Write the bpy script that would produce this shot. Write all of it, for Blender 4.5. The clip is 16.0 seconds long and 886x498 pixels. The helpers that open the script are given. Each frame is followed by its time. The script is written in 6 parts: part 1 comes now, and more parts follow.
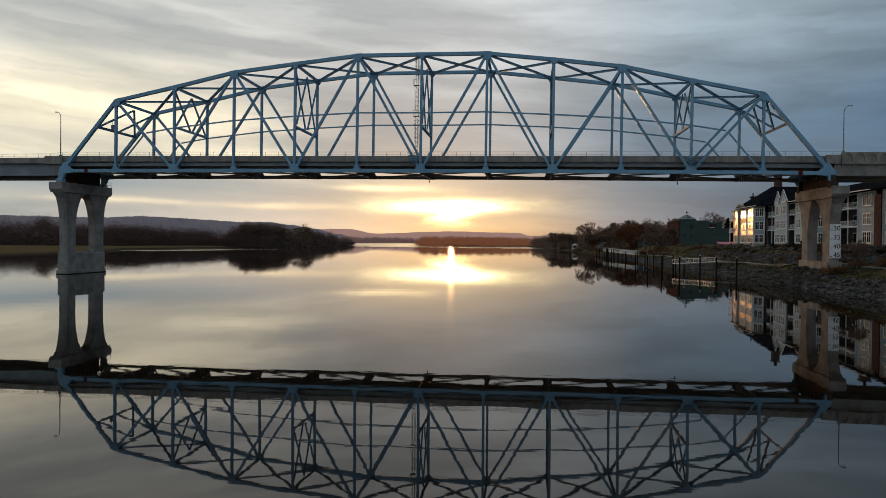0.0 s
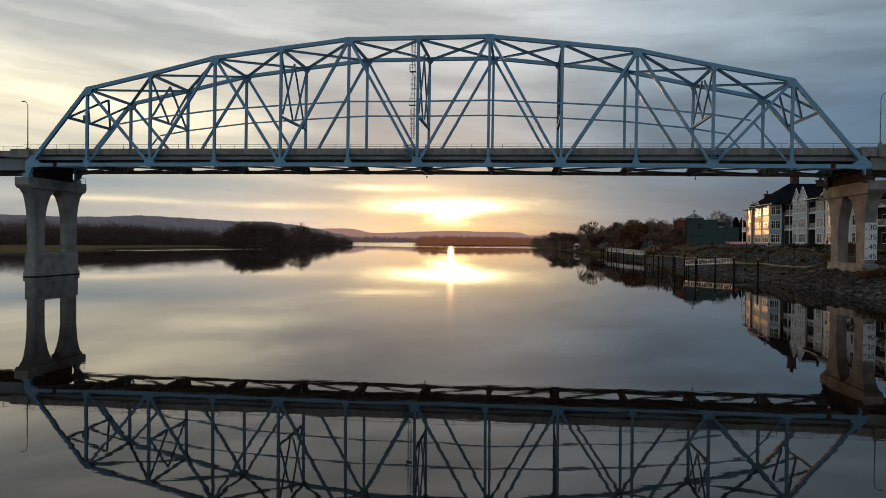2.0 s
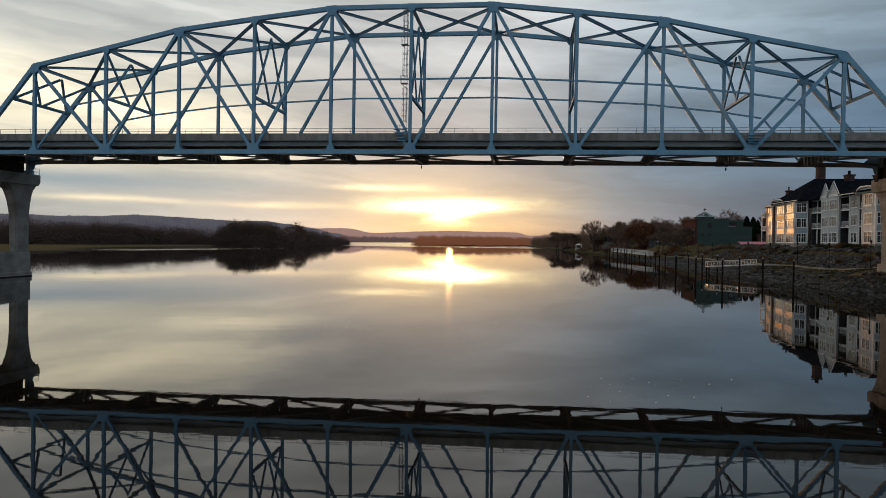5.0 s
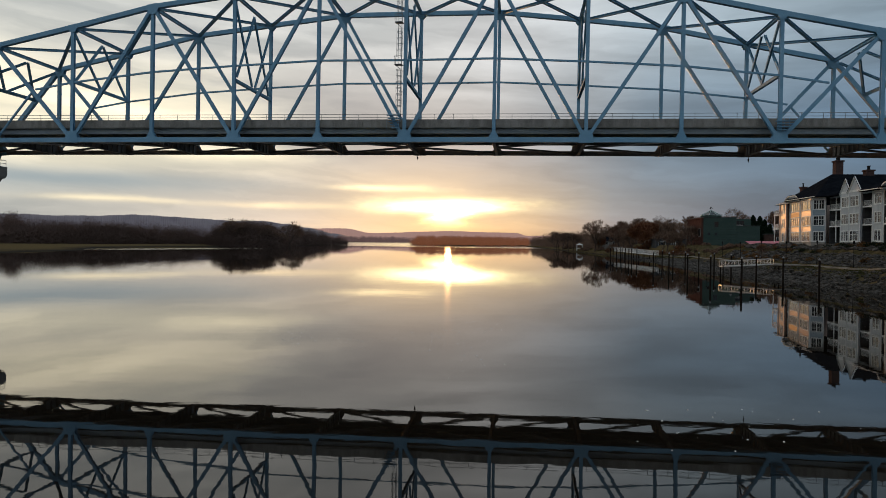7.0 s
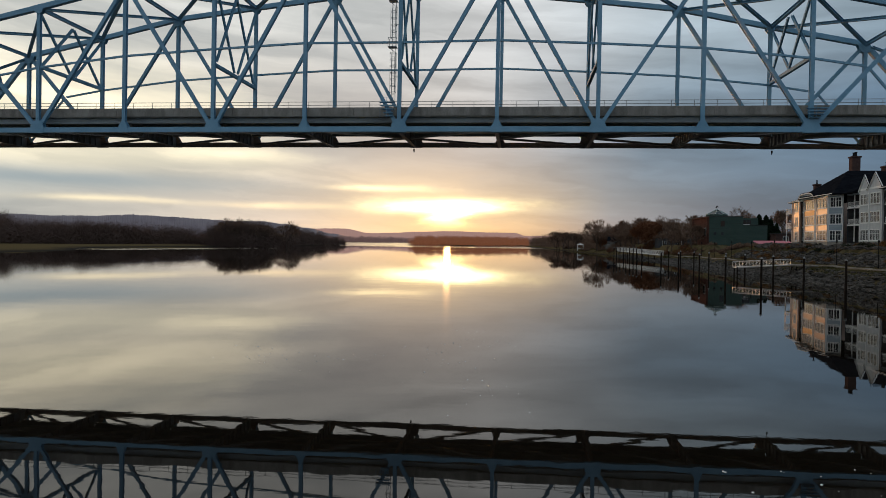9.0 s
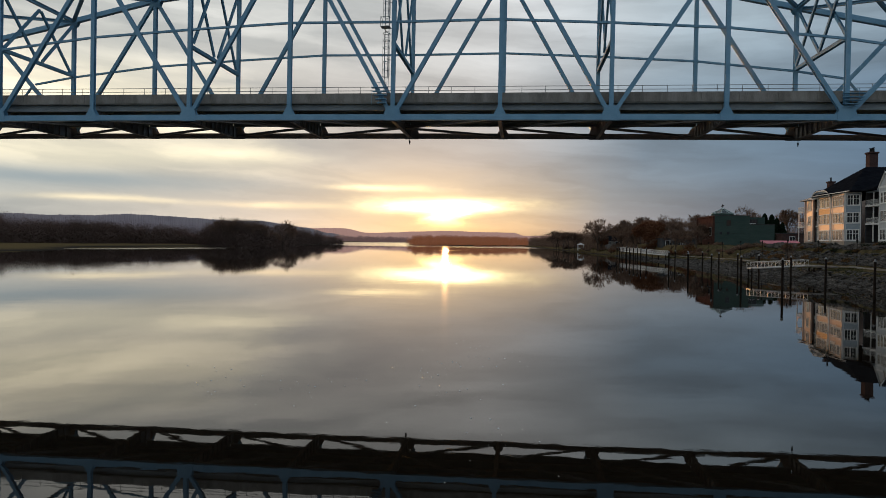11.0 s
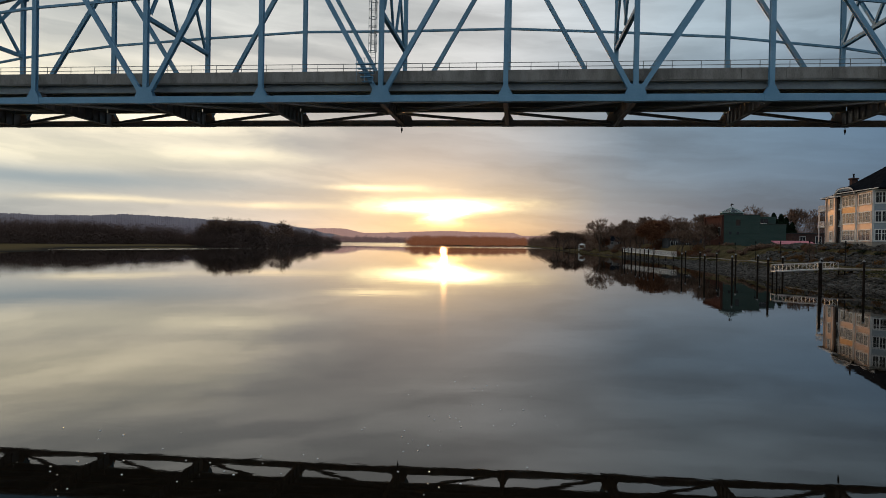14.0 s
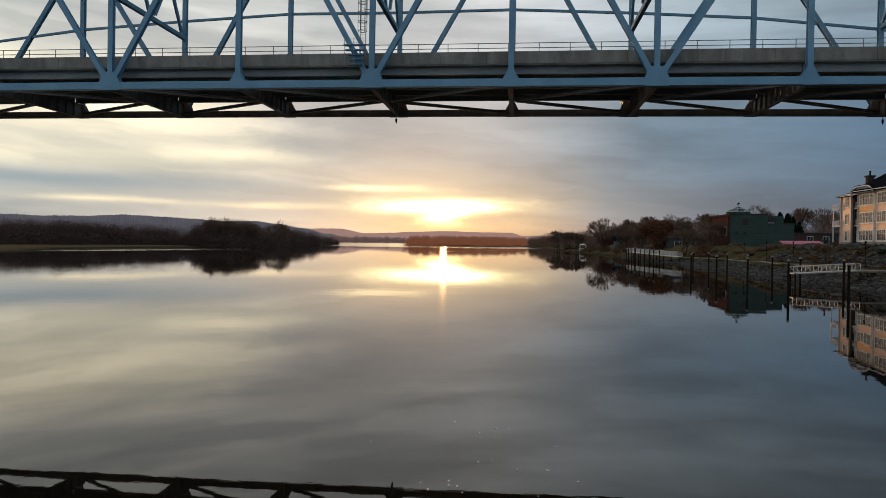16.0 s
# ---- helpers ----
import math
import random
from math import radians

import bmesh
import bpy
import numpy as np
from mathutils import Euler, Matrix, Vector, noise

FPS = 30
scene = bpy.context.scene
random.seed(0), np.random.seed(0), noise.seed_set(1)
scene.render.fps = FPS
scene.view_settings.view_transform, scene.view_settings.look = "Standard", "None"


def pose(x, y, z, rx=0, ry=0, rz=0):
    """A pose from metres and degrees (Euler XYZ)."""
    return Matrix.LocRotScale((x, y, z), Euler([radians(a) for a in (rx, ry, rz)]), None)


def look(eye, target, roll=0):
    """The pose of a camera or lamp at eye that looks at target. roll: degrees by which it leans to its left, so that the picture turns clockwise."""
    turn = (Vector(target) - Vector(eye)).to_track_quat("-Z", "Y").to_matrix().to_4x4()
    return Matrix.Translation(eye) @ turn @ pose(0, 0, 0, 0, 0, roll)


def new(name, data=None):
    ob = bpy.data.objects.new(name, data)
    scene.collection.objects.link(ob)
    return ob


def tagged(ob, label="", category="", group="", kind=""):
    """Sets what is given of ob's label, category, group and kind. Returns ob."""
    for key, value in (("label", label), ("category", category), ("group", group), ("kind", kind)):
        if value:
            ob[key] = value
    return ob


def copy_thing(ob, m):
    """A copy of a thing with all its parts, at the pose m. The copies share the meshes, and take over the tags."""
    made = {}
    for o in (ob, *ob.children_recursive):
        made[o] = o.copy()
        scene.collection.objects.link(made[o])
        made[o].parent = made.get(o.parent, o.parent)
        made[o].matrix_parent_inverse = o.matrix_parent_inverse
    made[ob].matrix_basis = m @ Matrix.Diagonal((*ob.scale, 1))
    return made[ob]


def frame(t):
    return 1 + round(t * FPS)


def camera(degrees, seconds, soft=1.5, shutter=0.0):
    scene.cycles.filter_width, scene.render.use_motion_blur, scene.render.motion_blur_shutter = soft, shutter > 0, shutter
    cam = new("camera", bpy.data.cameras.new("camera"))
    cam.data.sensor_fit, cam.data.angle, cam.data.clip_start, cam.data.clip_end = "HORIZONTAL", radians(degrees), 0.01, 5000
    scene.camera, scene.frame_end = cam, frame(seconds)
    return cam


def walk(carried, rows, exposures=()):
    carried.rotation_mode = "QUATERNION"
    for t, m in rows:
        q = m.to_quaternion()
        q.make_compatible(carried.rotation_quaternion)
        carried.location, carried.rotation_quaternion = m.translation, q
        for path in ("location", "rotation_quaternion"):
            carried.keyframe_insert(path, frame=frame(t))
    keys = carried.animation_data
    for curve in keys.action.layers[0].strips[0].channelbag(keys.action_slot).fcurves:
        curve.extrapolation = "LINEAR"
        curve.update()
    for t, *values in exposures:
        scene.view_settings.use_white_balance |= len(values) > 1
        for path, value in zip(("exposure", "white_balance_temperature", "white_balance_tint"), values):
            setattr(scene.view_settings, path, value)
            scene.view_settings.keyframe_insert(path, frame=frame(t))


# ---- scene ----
cam = camera(66.32, 16.0, soft=0.5)
# the flight: seconds, x, y, z, yaw, pitch, roll
ROWS = [
    (0.0, 19.262, -122.852, 7.349, 6.957, -0.661, -0.563),
    (1.0, 18.739, -117.810, 7.389, 6.947, -0.683, -0.567),
    (2.0, 18.228, -112.797, 7.439, 6.930, -0.701, -0.576),
    (3.0, 17.737, -107.842, 7.487, 6.901, -0.712, -0.595),
    (4.0, 17.264, -102.983, 7.441, 6.862, -0.713, -0.627),
    (5.0, 16.804, -98.265, 7.212, 6.813, -0.701, -0.673),
    (6.0, 16.355, -93.775, 6.904, 6.761, -0.682, -0.715),
    (7.0, 15.916, -89.606, 6.688, 6.710, -0.665, -0.730),
    (8.0, 15.490, -85.723, 6.588, 6.660, -0.654, -0.726),
    (9.0, 15.081, -82.013, 6.538, 6.607, -0.653, -0.725),
    (10.0, 14.692, -78.370, 6.482, 6.546, -0.660, -0.748),
    (11.0, 14.326, -74.756, 6.438, 6.484, -0.670, -0.779),
    (12.0, 13.982, -71.163, 6.455, 6.432, -0.671, -0.786),
    (13.0, 13.652, -67.621, 6.520, 6.390, -0.665, -0.767),
    (14.0, 13.324, -64.179, 6.589, 6.353, -0.658, -0.739),
    (15.0, 12.993, -60.838, 6.643, 6.317, -0.652, -0.709),
    (16.0, 12.660, -57.548, 6.688, 6.282, -0.648, -0.679),
]
walk(cam, [(t, pose(x, y, z, 90 + pitch, roll, yaw)) for t, x, y, z, yaw, pitch, roll in ROWS], [(0.0, -0.06), (2.5, -0.02), (7.0, 0.07), (16.0, 0.05)])

# ---- world and sun ----
SUN_AZ = 6.27      # degrees left of +y
SUN_EL = 2.1
world = bpy.data.worlds.new("river_dawn")
scene.world = world
world.use_nodes = True


class Nodes:
    """Short hand for building node trees."""

    def __init__(self, tree):
        self.tree = tree

    def node(self, kind, **sets):
        n = self.tree.nodes.new(kind)
        for k, v in sets.items():
            if k in n.inputs:
                self.put(n.inputs[k], v)
        return n

    def put(self, socket, v):
        if isinstance(v, bpy.types.NodeSocket):
            self.tree.links.new(v, socket)
        else:
            socket.default_value = v

    def m(self, op, a, b=0.0, c=0.0):
        n = self.tree.nodes.new("ShaderNodeMath")
        n.operation = op
        for i, v in enumerate((a, b, c)):
            self.put(n.inputs[i], v)
        return n.outputs[0]

    def xyz(self, x, y, z):
        n = self.tree.nodes.new("ShaderNodeCombineXYZ")
        for i, v in enumerate((x, y, z)):
            self.put(n.inputs[i], v)
        return n.outputs[0]

    def split(self, v):
        n = self.tree.nodes.new("ShaderNodeSeparateXYZ")
        self.put(n.inputs[0], v)
        return n.outputs

    def noise(self, vec, scale, detail=4.0, rough=0.55, distortion=0.0):
        n = self.tree.nodes.new("ShaderNodeTexNoise")
        self.put(n.inputs["Vector"], vec)
        n.inputs["Scale"].default_value = scale
        n.inputs["Detail"].default_value = detail
        n.inputs["Roughness"].default_value = rough
        n.inputs["Distortion"].default_value = distortion
        return n.outputs["Fac"]

    def ramp(self, fac, *stops):
        n = self.tree.nodes.new("ShaderNodeValToRGB")
        self.put(n.inputs[0], fac)
        e = n.color_ramp.elements
        while len(e) < len(stops):
            e.new(0.5)
        for el, (p, c) in zip(e, stops):
            el.position = p
            el.color = (*c, 1) if len(c) == 3 else c
        return n.outputs[0]

    def mix(self, fac, a, b, blend="MIX"):
        n = self.tree.nodes.new("ShaderNodeMix")
        n.data_type, n.blend_type, n.clamp_factor = "RGBA", blend, True
        self.put(n.inputs[0], fac)
        for s, v in ((n.inputs[6], a), (n.inputs[7], b)):
            self.put(s, (*v, 1) if isinstance(v, tuple) and len(v) == 3 else v)
        return n.outputs[2]

    def scale(self, col, k):
        n = self.tree.nodes.new("ShaderNodeVectorMath")
        n.operation = "SCALE"
        self.put(n.inputs[0], col)
        self.put(n.inputs["Scale"], k)
        return n.outputs[0]

    def add(self, a, b):
        n = self.tree.nodes.new("ShaderNodeVectorMath")
        n.operation = "ADD"
        self.put(n.inputs[0], a)
        self.put(n.inputs[1], b)
        return n.outputs[0]

    def smooth(self, v, lo, hi):
        n = self.tree.nodes.new("ShaderNodeMapRange")
        n.interpolation_type = "SMOOTHSTEP"
        self.put(n.inputs[0], v)
        n.inputs[1].default_value, n.inputs[2].default_value = lo, hi
        return n.outputs[0]


def build_sky():
    w = Nodes(world.node_tree)
    world.node_tree.nodes.clear()
    out = world.node_tree.nodes.new("ShaderNodeOutputWorld")
    bg = world.node_tree.nodes.new("ShaderNodeBackground")
    world.node_tree.links.new(bg.outputs[0], out.inputs[0])
    d = w.split(world.node_tree.nodes.new("ShaderNodeTexCoord").outputs["Generated"])
    s, c = math.sin(radians(SUN_AZ)), math.cos(radians(SUN_AZ))
    x = w.m("ADD", w.m("MULTIPLY", d[0], c), w.m("MULTIPLY", d[1], s))
    y = w.m("SUBTRACT", w.m("MULTIPLY", d[1], c), w.m("MULTIPLY", d[0], s))
    az0 = w.m("MULTIPLY", w.m("ARCTAN2", x, y), 57.296)
    el0 = w.m("MAXIMUM", w.m("MULTIPLY", w.m("ARCSINE", d[2]), 57.296), 0.0)
    # cloud layers warp the sheet a little
    drift = w.xyz(w.m("MULTIPLY", az0, 0.05), w.m("MULTIPLY", el0, 0.16), 3.0)
    wob = w.m("SUBTRACT", w.noise(drift, 2.2, 5, 0.6), 0.5)
    el = w.m("ADD", el0, w.m("MULTIPLY", wob, 1.6))
    wob2 = w.m("SUBTRACT", w.noise(w.add(drift, (7.0, 2.0, 0.0)), 3.0, 4, 0.6), 0.5)
    az = w.m("ADD", az0, w.m("MULTIPLY", wob2, 9.0))

    def blob(a0, e0, sa, se, p=2.0, A=None, E=None):
        A = az if A is None else A
        E = el if E is None else E
        u = w.m("POWER", w.m("ABSOLUTE", w.m("DIVIDE", w.m("SUBTRACT", A, a0), sa)), p)
        v = w.m("POWER", w.m("ABSOLUTE", w.m("DIVIDE", w.m("SUBTRACT", E, e0), se)), p)
        return w.m("EXPONENT", w.m("MULTIPLY", w.m("ADD", u, v), -1.0))

    # clear dawn sky above the cloud sheet
    nish = world.node_tree.nodes.new("ShaderNodeTexSky")
    nish.sky_type, nish.sun_disc = "NISHITA", False
    nish.sun_elevation, nish.sun_rotation = radians(SUN_EL), radians(-SUN_AZ)
    col = w.scale(nish.outputs[0], 0.03)
    col = w.mix(0.75, col, (0.02, 0.03, 0.045))
    # the sheet: pale on one side of the sun, slate on the other
    pos = w.m("ADD", w.m("DIVIDE", az0, 90.0), 0.5)
    low_band = w.ramp(pos, (0.14, (0.43, 0.43, 0.39)), (0.36, (0.54, 0.48, 0.40)), (0.51, (0.50, 0.42, 0.285)), (0.58, (0.42, 0.37, 0.275)), (0.65, (0.225, 0.272, 0.30)), (0.75, (0.128, 0.185, 0.245)), (0.88, (0.056, 0.098, 0.152)))
    mid_band = w.ramp(pos, (0.14, (0.74, 0.675, 0.535)), (0.34, (0.68, 0.615, 0.51)), (0.52, (0.47, 0.46, 0.44)), (0.68, (0.148, 0.220, 0.288)), (0.88, (0.070, 0.125, 0.193)))
    top_band = w.ramp(pos, (0.14, (0.64, 0.635, 0.58)), (0.36, (0.62, 0.62, 0.585)), (0.54, (0.63, 0.64, 0.635)), (0.72, (0.345, 0.42, 0.47)), (0.90, (0.22, 0.295, 0.355)))
    sheet = w.mix(w.smooth(el, 2.5, 7.5), low_band, mid_band)
    sheet = w.mix(w.smooth(el, 8.5, 18.0), sheet, top_band)
    back = w.smooth(w.m("ABSOLUTE", az0), 50.0, 120.0)
    sheet = w.mix(back, sheet, (0.285, 0.335, 0.39))
    tilt = w.m("ADD", w.m("MULTIPLY", el, 0.15), w.m("MULTIPLY", az, 0.009))
    streak = w.noise(w.xyz(w.m("MULTIPLY", az, 0.022), tilt, 0.0), 2.1, 4, 0.45, 0.3)
    fine = w.noise(w.xyz(w.m("MULTIPLY", az, 0.05), w.m("MULTIPLY", tilt, 2.6), 5.0), 2.0, 5, 0.55, 0.5)
    veil = w.m("ADD", w.m("MULTIPLY", w.smooth(streak, 0.32, 0.66), 0.75), w.m("MULTIPLY", w.smooth(fine, 0.34, 0.66), 0.25))
    k = w.m("ADD", 0.71, w.m("MULTIPLY", veil, 0.52))
    k = w.mix(w.smooth(el0, 30.0, 45.0), k, (0.95, 0.95, 0.95))
    sheet = w.mix(1.0, sheet, k, "MULTIPLY")
    grey = w.m("MULTIPLY", w.m("SUBTRACT", 1.0, veil), w.m("MULTIPLY", w.smooth(az0, 6.0, -12.0), 0.42))
    sheet = w.mix(grey, sheet, (0.36, 0.40, 0.41))
    # a blue-grey bank of cloud low on the pale side, another over the sun's shoulder
    calm = w.m("ADD", el0, w.m("MULTIPLY", wob, 0.7))
    sheet = w.mix(w.m("MULTIPLY", blob(-30.0, 4.25, 15.0, 0.75, 2.0, None, calm), 0.85), sheet, (0.265, 0.33, 0.36))
    slope = w.m("ADD", calm, w.m("MULTIPLY", az0, 0.17))
    sheet = w.mix(w.m("MULTIPLY", blob(-10.0, 5.4, 9.0, 0.9, 2.0, None, slope), 0.55), sheet, (0.33, 0.34, 0.34))
    sheet = w.mix(w.m("MULTIPLY", blob(-28.0, 8.2, 22.0, 0.7, 2.0, None, slope), 0.45), sheet, (0.36, 0.385, 0.38))
    # a grey shoulder of cloud slants down towards the sun, the pale sheet breaks off along it
    slant = w.m("ADD", w.m("ADD", az, 4.0), el0)
    sheet = w.mix(w.m("MULTIPLY", blob(8.0, 9.5, 7.5, 5.0, 2.0, slant, el0), 0.6), sheet, (0.29, 0.285, 0.295))
    lit = w.m("MULTIPLY", w.smooth(slant, 0.5, -5.0), w.m("MULTIPLY", w.smooth(el0, 4.5, 6.0), w.smooth(el0, 15.0, 11.5)))
    puff = w.m("ADD", 0.45, w.m("MULTIPLY", w.smooth(streak, 0.35, 0.65), 0.9))
    sheet = w.add(sheet, w.scale(w.xyz(0.16, 0.13, 0.065), w.m("MULTIPLY", lit, puff)))
    col = w.add(col, sheet)
    # warm light that leaks through the sheet round the sun
    for a0, e0, sa, se, p, rgb in (
            (-3.5, 3.6, 7.0, 3.4, 2.0, (0.27, 0.17, 0.05)),
            (-0.5, 0.9, 8.5, 1.1, 2.0, (0.25, 0.145, 0.03)),
            (-0.3, 2.95, 5.0, 0.5, 2.0, (4.5, 3.7, 1.8)),
            (0.0, 2.3, 1.5, 0.7, 2.0, (5.0, 3.4, 1.1)),
            (-5.6, 4.35, 4.2, 0.25, 2.0, (0.9, 0.68, 0.32)),
            (-26.5, 2.9, 5.2, 0.24, 2.0, (0.44, 0.33, 0.14)),
            (-14.5, 2.8, 4.0, 0.24, 2.0, (0.46, 0.32, 0.12)),
            (-27.5, 6.2, 9.0, 0.9, 2.0, (0.15, 0.13, 0.07)),
            (-28.0, 9.6, 12.0, 1.5, 2.0, (0.21, 0.18, 0.10)),
            (-17.6, 6.7, 5.0, 0.6, 2.0, (0.34, 0.29, 0.16))):
        col = w.add(col, w.scale(w.xyz(*rgb), blob(a0, e0, sa, se, p, None, calm)))
    world.node_tree.links.new(col, bg.inputs[0])
    bg.inputs[1].default_value = 1.0


build_sky()
sun = new("sun", bpy.data.lights.new("sun", "SUN"))
sun.data.energy, sun.data.angle, sun.data.color = 3.6, radians(0.53), (1.0, 0.46, 0.15)
_a, _e = radians(SUN_AZ), radians(SUN_EL)
sun.matrix_world = look((0, 0, 60), (60 * math.sin(_a) * math.cos(_e), -60 * math.cos(_a) * math.cos(_e), 60 - 60 * math.sin(_e)))

# ---- materials ----
MATS = {}


def material(name, build):
    if name not in MATS:
        mat = bpy.data.materials.new(name)
        mat.use_nodes = True
        n = Nodes(mat.node_tree)
        p = mat.node_tree.nodes["Principled BSDF"]
        pos = mat.node_tree.nodes.new("ShaderNodeNewGeometry").outputs["Position"]
        build(n, p, pos)
        MATS[name] = mat
    return MATS[name]


def bump(n, p, height, strength, distance):
    b = n.tree.nodes.new("ShaderNodeBump")
    b.inputs["Strength"].default_value, b.inputs["Distance"].default_value = strength, distance
    n.put(b.inputs["Height"], height)
    n.tree.links.new(b.outputs[0], p.inputs["Normal"])


def plain(name, a, b, rough=0.7, scale=1.0, fine=14.0, metal=0.0, relief=0.004, stretch=(1, 1, 1), island=0.0, gloss=0.0):
    """Two-tone worn surface: broad stains and fine grain."""
    def build(n, p, pos):
        mp = n.tree.nodes.new("ShaderNodeMapping")
        n.put(mp.inputs[0], pos)
        mp.inputs["Scale"].default_value = stretch
        v = mp.outputs[0]
        broad = n.noise(v, scale, 5, 0.6)
        grain = n.noise(v, scale * fine, 3, 0.6)
        f = n.m("ADD", n.m("MULTIPLY", broad, 0.7), n.m("MULTIPLY", grain, 0.3))
        col = n.mix(n.smooth(f, 0.32, 0.68), a, b)
        if island:
            info = n.tree.nodes.new("ShaderNodeNewGeometry").outputs["Random Per Island"]
            obj = n.tree.nodes.new("ShaderNodeObjectInfo").outputs["Random"]
            r = n.m("FRACT", n.m("ADD", info, obj))
            col = n.scale(col, n.m("ADD", 1.0 - island, n.m("MULTIPLY", r, 2 * island)))
        n.put(p.inputs["Base Color"], col)
        n.put(p.inputs["Roughness"], n.m("ADD", rough - 0.08, n.m("MULTIPLY", broad, 0.16)))
        p.inputs["Metallic"].default_value = metal
        p.inputs["Specular IOR Level"].default_value = gloss
        bump(n, p, grain, 0.5, relief)
    return material(name, build)


STEEL = plain("blue_bridge_paint", (0.14, 0.315, 0.46), (0.215, 0.41, 0.56), 0.42, 0.35, 18, relief=0.002, gloss=0.4)
# Duller, slightly darker blue for the sway frames.
DULLSTEEL = plain("matt_blue_paint", (0.135, 0.285, 0.41), (0.20, 0.37, 0.50), 0.75, 0.35, 18, relief=0.002, gloss=0.08)
# Dark grey for floor and far bottom chord: underside shade put into the colour.
UNDERSTEEL = plain("shaded_floor_paint", (0.15, 0.15, 0.155), (0.26, 0.25, 0.245), 0.55, 0.5, 18, relief=0.002, gloss=0.4)
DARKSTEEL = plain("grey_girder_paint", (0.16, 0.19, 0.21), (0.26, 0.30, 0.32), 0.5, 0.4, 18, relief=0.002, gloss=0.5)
GALV = plain("galvanised_steel", (0.20, 0.21, 0.22), (0.32, 0.33, 0.33), 0.6, 1.5, 10)
CONCRETE = plain("weathered_concrete", (0.17, 0.165, 0.15), (0.32, 0.305, 0.28), 0.9, 0.45, 22, relief=0.006)
PARAPET = plain("parapet_concrete", (0.19, 0.175, 0.157), (0.365, 0.34, 0.305), 0.85, 0.9, 14, relief=0.006, stretch=(1, 1, 0.35))
ASPHALT = plain("asphalt", (0.04, 0.04, 0.042), (0.07, 0.07, 0.07), 0.9, 0.6, 60)
RUST = plain("red_primer", (0.07, 0.016, 0.014), (0.12, 0.026, 0.02), 0.6, 2.0)


def _water(n, p, pos):
    s = n.split(pos)
    v = n.xyz(s[0], s[1], 0.0)
    silt = n.noise(v, 0.01, 3)
    n.put(p.inputs["Base Color"], n.mix(silt, (0.004, 0.003, 0.002), (0.009, 0.007, 0.0045)))
    p.inputs["IOR"].default_value = 1.333
    p.inputs["Specular IOR Level"].default_value = 0.58
    p.inputs["Specular Tint"].default_value = (1.0, 0.86, 0.72, 1)
    # calm water, with a few wind-ruffled lanes
    lane = n.smooth(n.noise(n.xyz(n.m("MULTIPLY", s[0], 0.0016), n.m("MULTIPLY", s[1], 0.010), 0.0), 1.0, 4, 0.6), 0.56, 0.66)
    far = n.smooth(s[1], 160.0, 420.0)
    # the breeze off the inlet draws one long bright lane
    u = n.m("SUBTRACT", n.m("MULTIPLY", n.m("ADD", s[0], 188.0), 0.963), n.m("MULTIPLY", n.m("SUBTRACT", s[1], 310.0), 0.27))
    v = n.m("ADD", n.m("MULTIPLY", n.m("ADD", s[0], 188.0), 0.27), n.m("MULTIPLY", n.m("SUBTRACT", s[1], 310.0), 0.963))
    wisp = n.m("MULTIPLY", n.m("SUBTRACT", n.noise(n.xyz(0.0, v, 0.0), 0.03, 3), 0.5), 10.0)
    band = n.m("MULTIPLY", n.smooth(n.m("ABSOLUTE", n.m("ADD", u, wisp)), 22.0, 12.0), n.smooth(n.m("ABSOLUTE", v), 95.0, 55.0))
    ruffle = n.m("MAXIMUM", n.m("MULTIPLY", lane, far), n.m("MULTIPLY", band, 2.5))
    # open reach beyond the point, where the wind gets at the water
    reach = n.smooth(n.m("ADD", s[1], n.m("MULTIPLY", s[0], 0.35)), 560.0, 700.0)
    ruffle = n.m("MAXIMUM", ruffle, n.m("MULTIPLY", reach, 2.2))
    n.put(p.inputs["Roughness"], n.m("ADD", 0.016, n.m("MULTIPLY", ruffle, 0.05)))
    swell = n.noise(n.xyz(n.m("MULTIPLY", s[0], 0.55), s[1], 0.0), 0.30, 3, 0.5)
    rip = n.noise(n.xyz(n.m("MULTIPLY", s[0], 0.6), s[1], 4.0), 1.7, 3, 0.55)
    h = n.m("ADD", n.m("MULTIPLY", swell, 0.0045), n.m("MULTIPLY", rip, n.m("ADD", 0.0005, n.m("MULTIPLY", ruffle, 0.02))))
    bump(n, p, h, 1.0, 1.0)


WATER = material("river_water", _water)

# ---- builders ----


def part(name, bm, mat, parent=None, label="", smooth=False):
    me = bpy.data.meshes.new(name)
    if smooth:
        for f in bm.faces:
            f.smooth = True
    bm.normal_update()
    bm.to_mesh(me)
    bm.free()
    me.materials.append(mat)
    ob = new(name, me)
    if parent is not None:
        ob.parent = parent
    if label:
        tagged(ob, label)
    return ob


def thing(name, label, category, group="", kind=""):
    return tagged(new(name), label, category, group, kind)


def structure(ob, label, category):
    return tagged(ob, label, category, kind="structure")


def box(bm, lo, hi, bevel=0.0):
    """An axis-aligned block, edges chamfered by bevel."""
    lo, hi = Vector(lo), Vector(hi)
    made = bmesh.ops.create_cube(bm, size=1.0)["verts"]
    for v in made:
        v.co = Vector([(lo[i] + hi[i]) / 2 + v.co[i] * (hi[i] - lo[i]) for i in range(3)])
    if bevel > 0:
        es = list({e for v in made for e in v.link_edges})
        bmesh.ops.bevel(bm, geom=es, offset=bevel, segments=1, affect="EDGES")
    return bm


def block(lo, hi, bevel=0.0):
    return box(bmesh.new(), lo, hi, bevel)


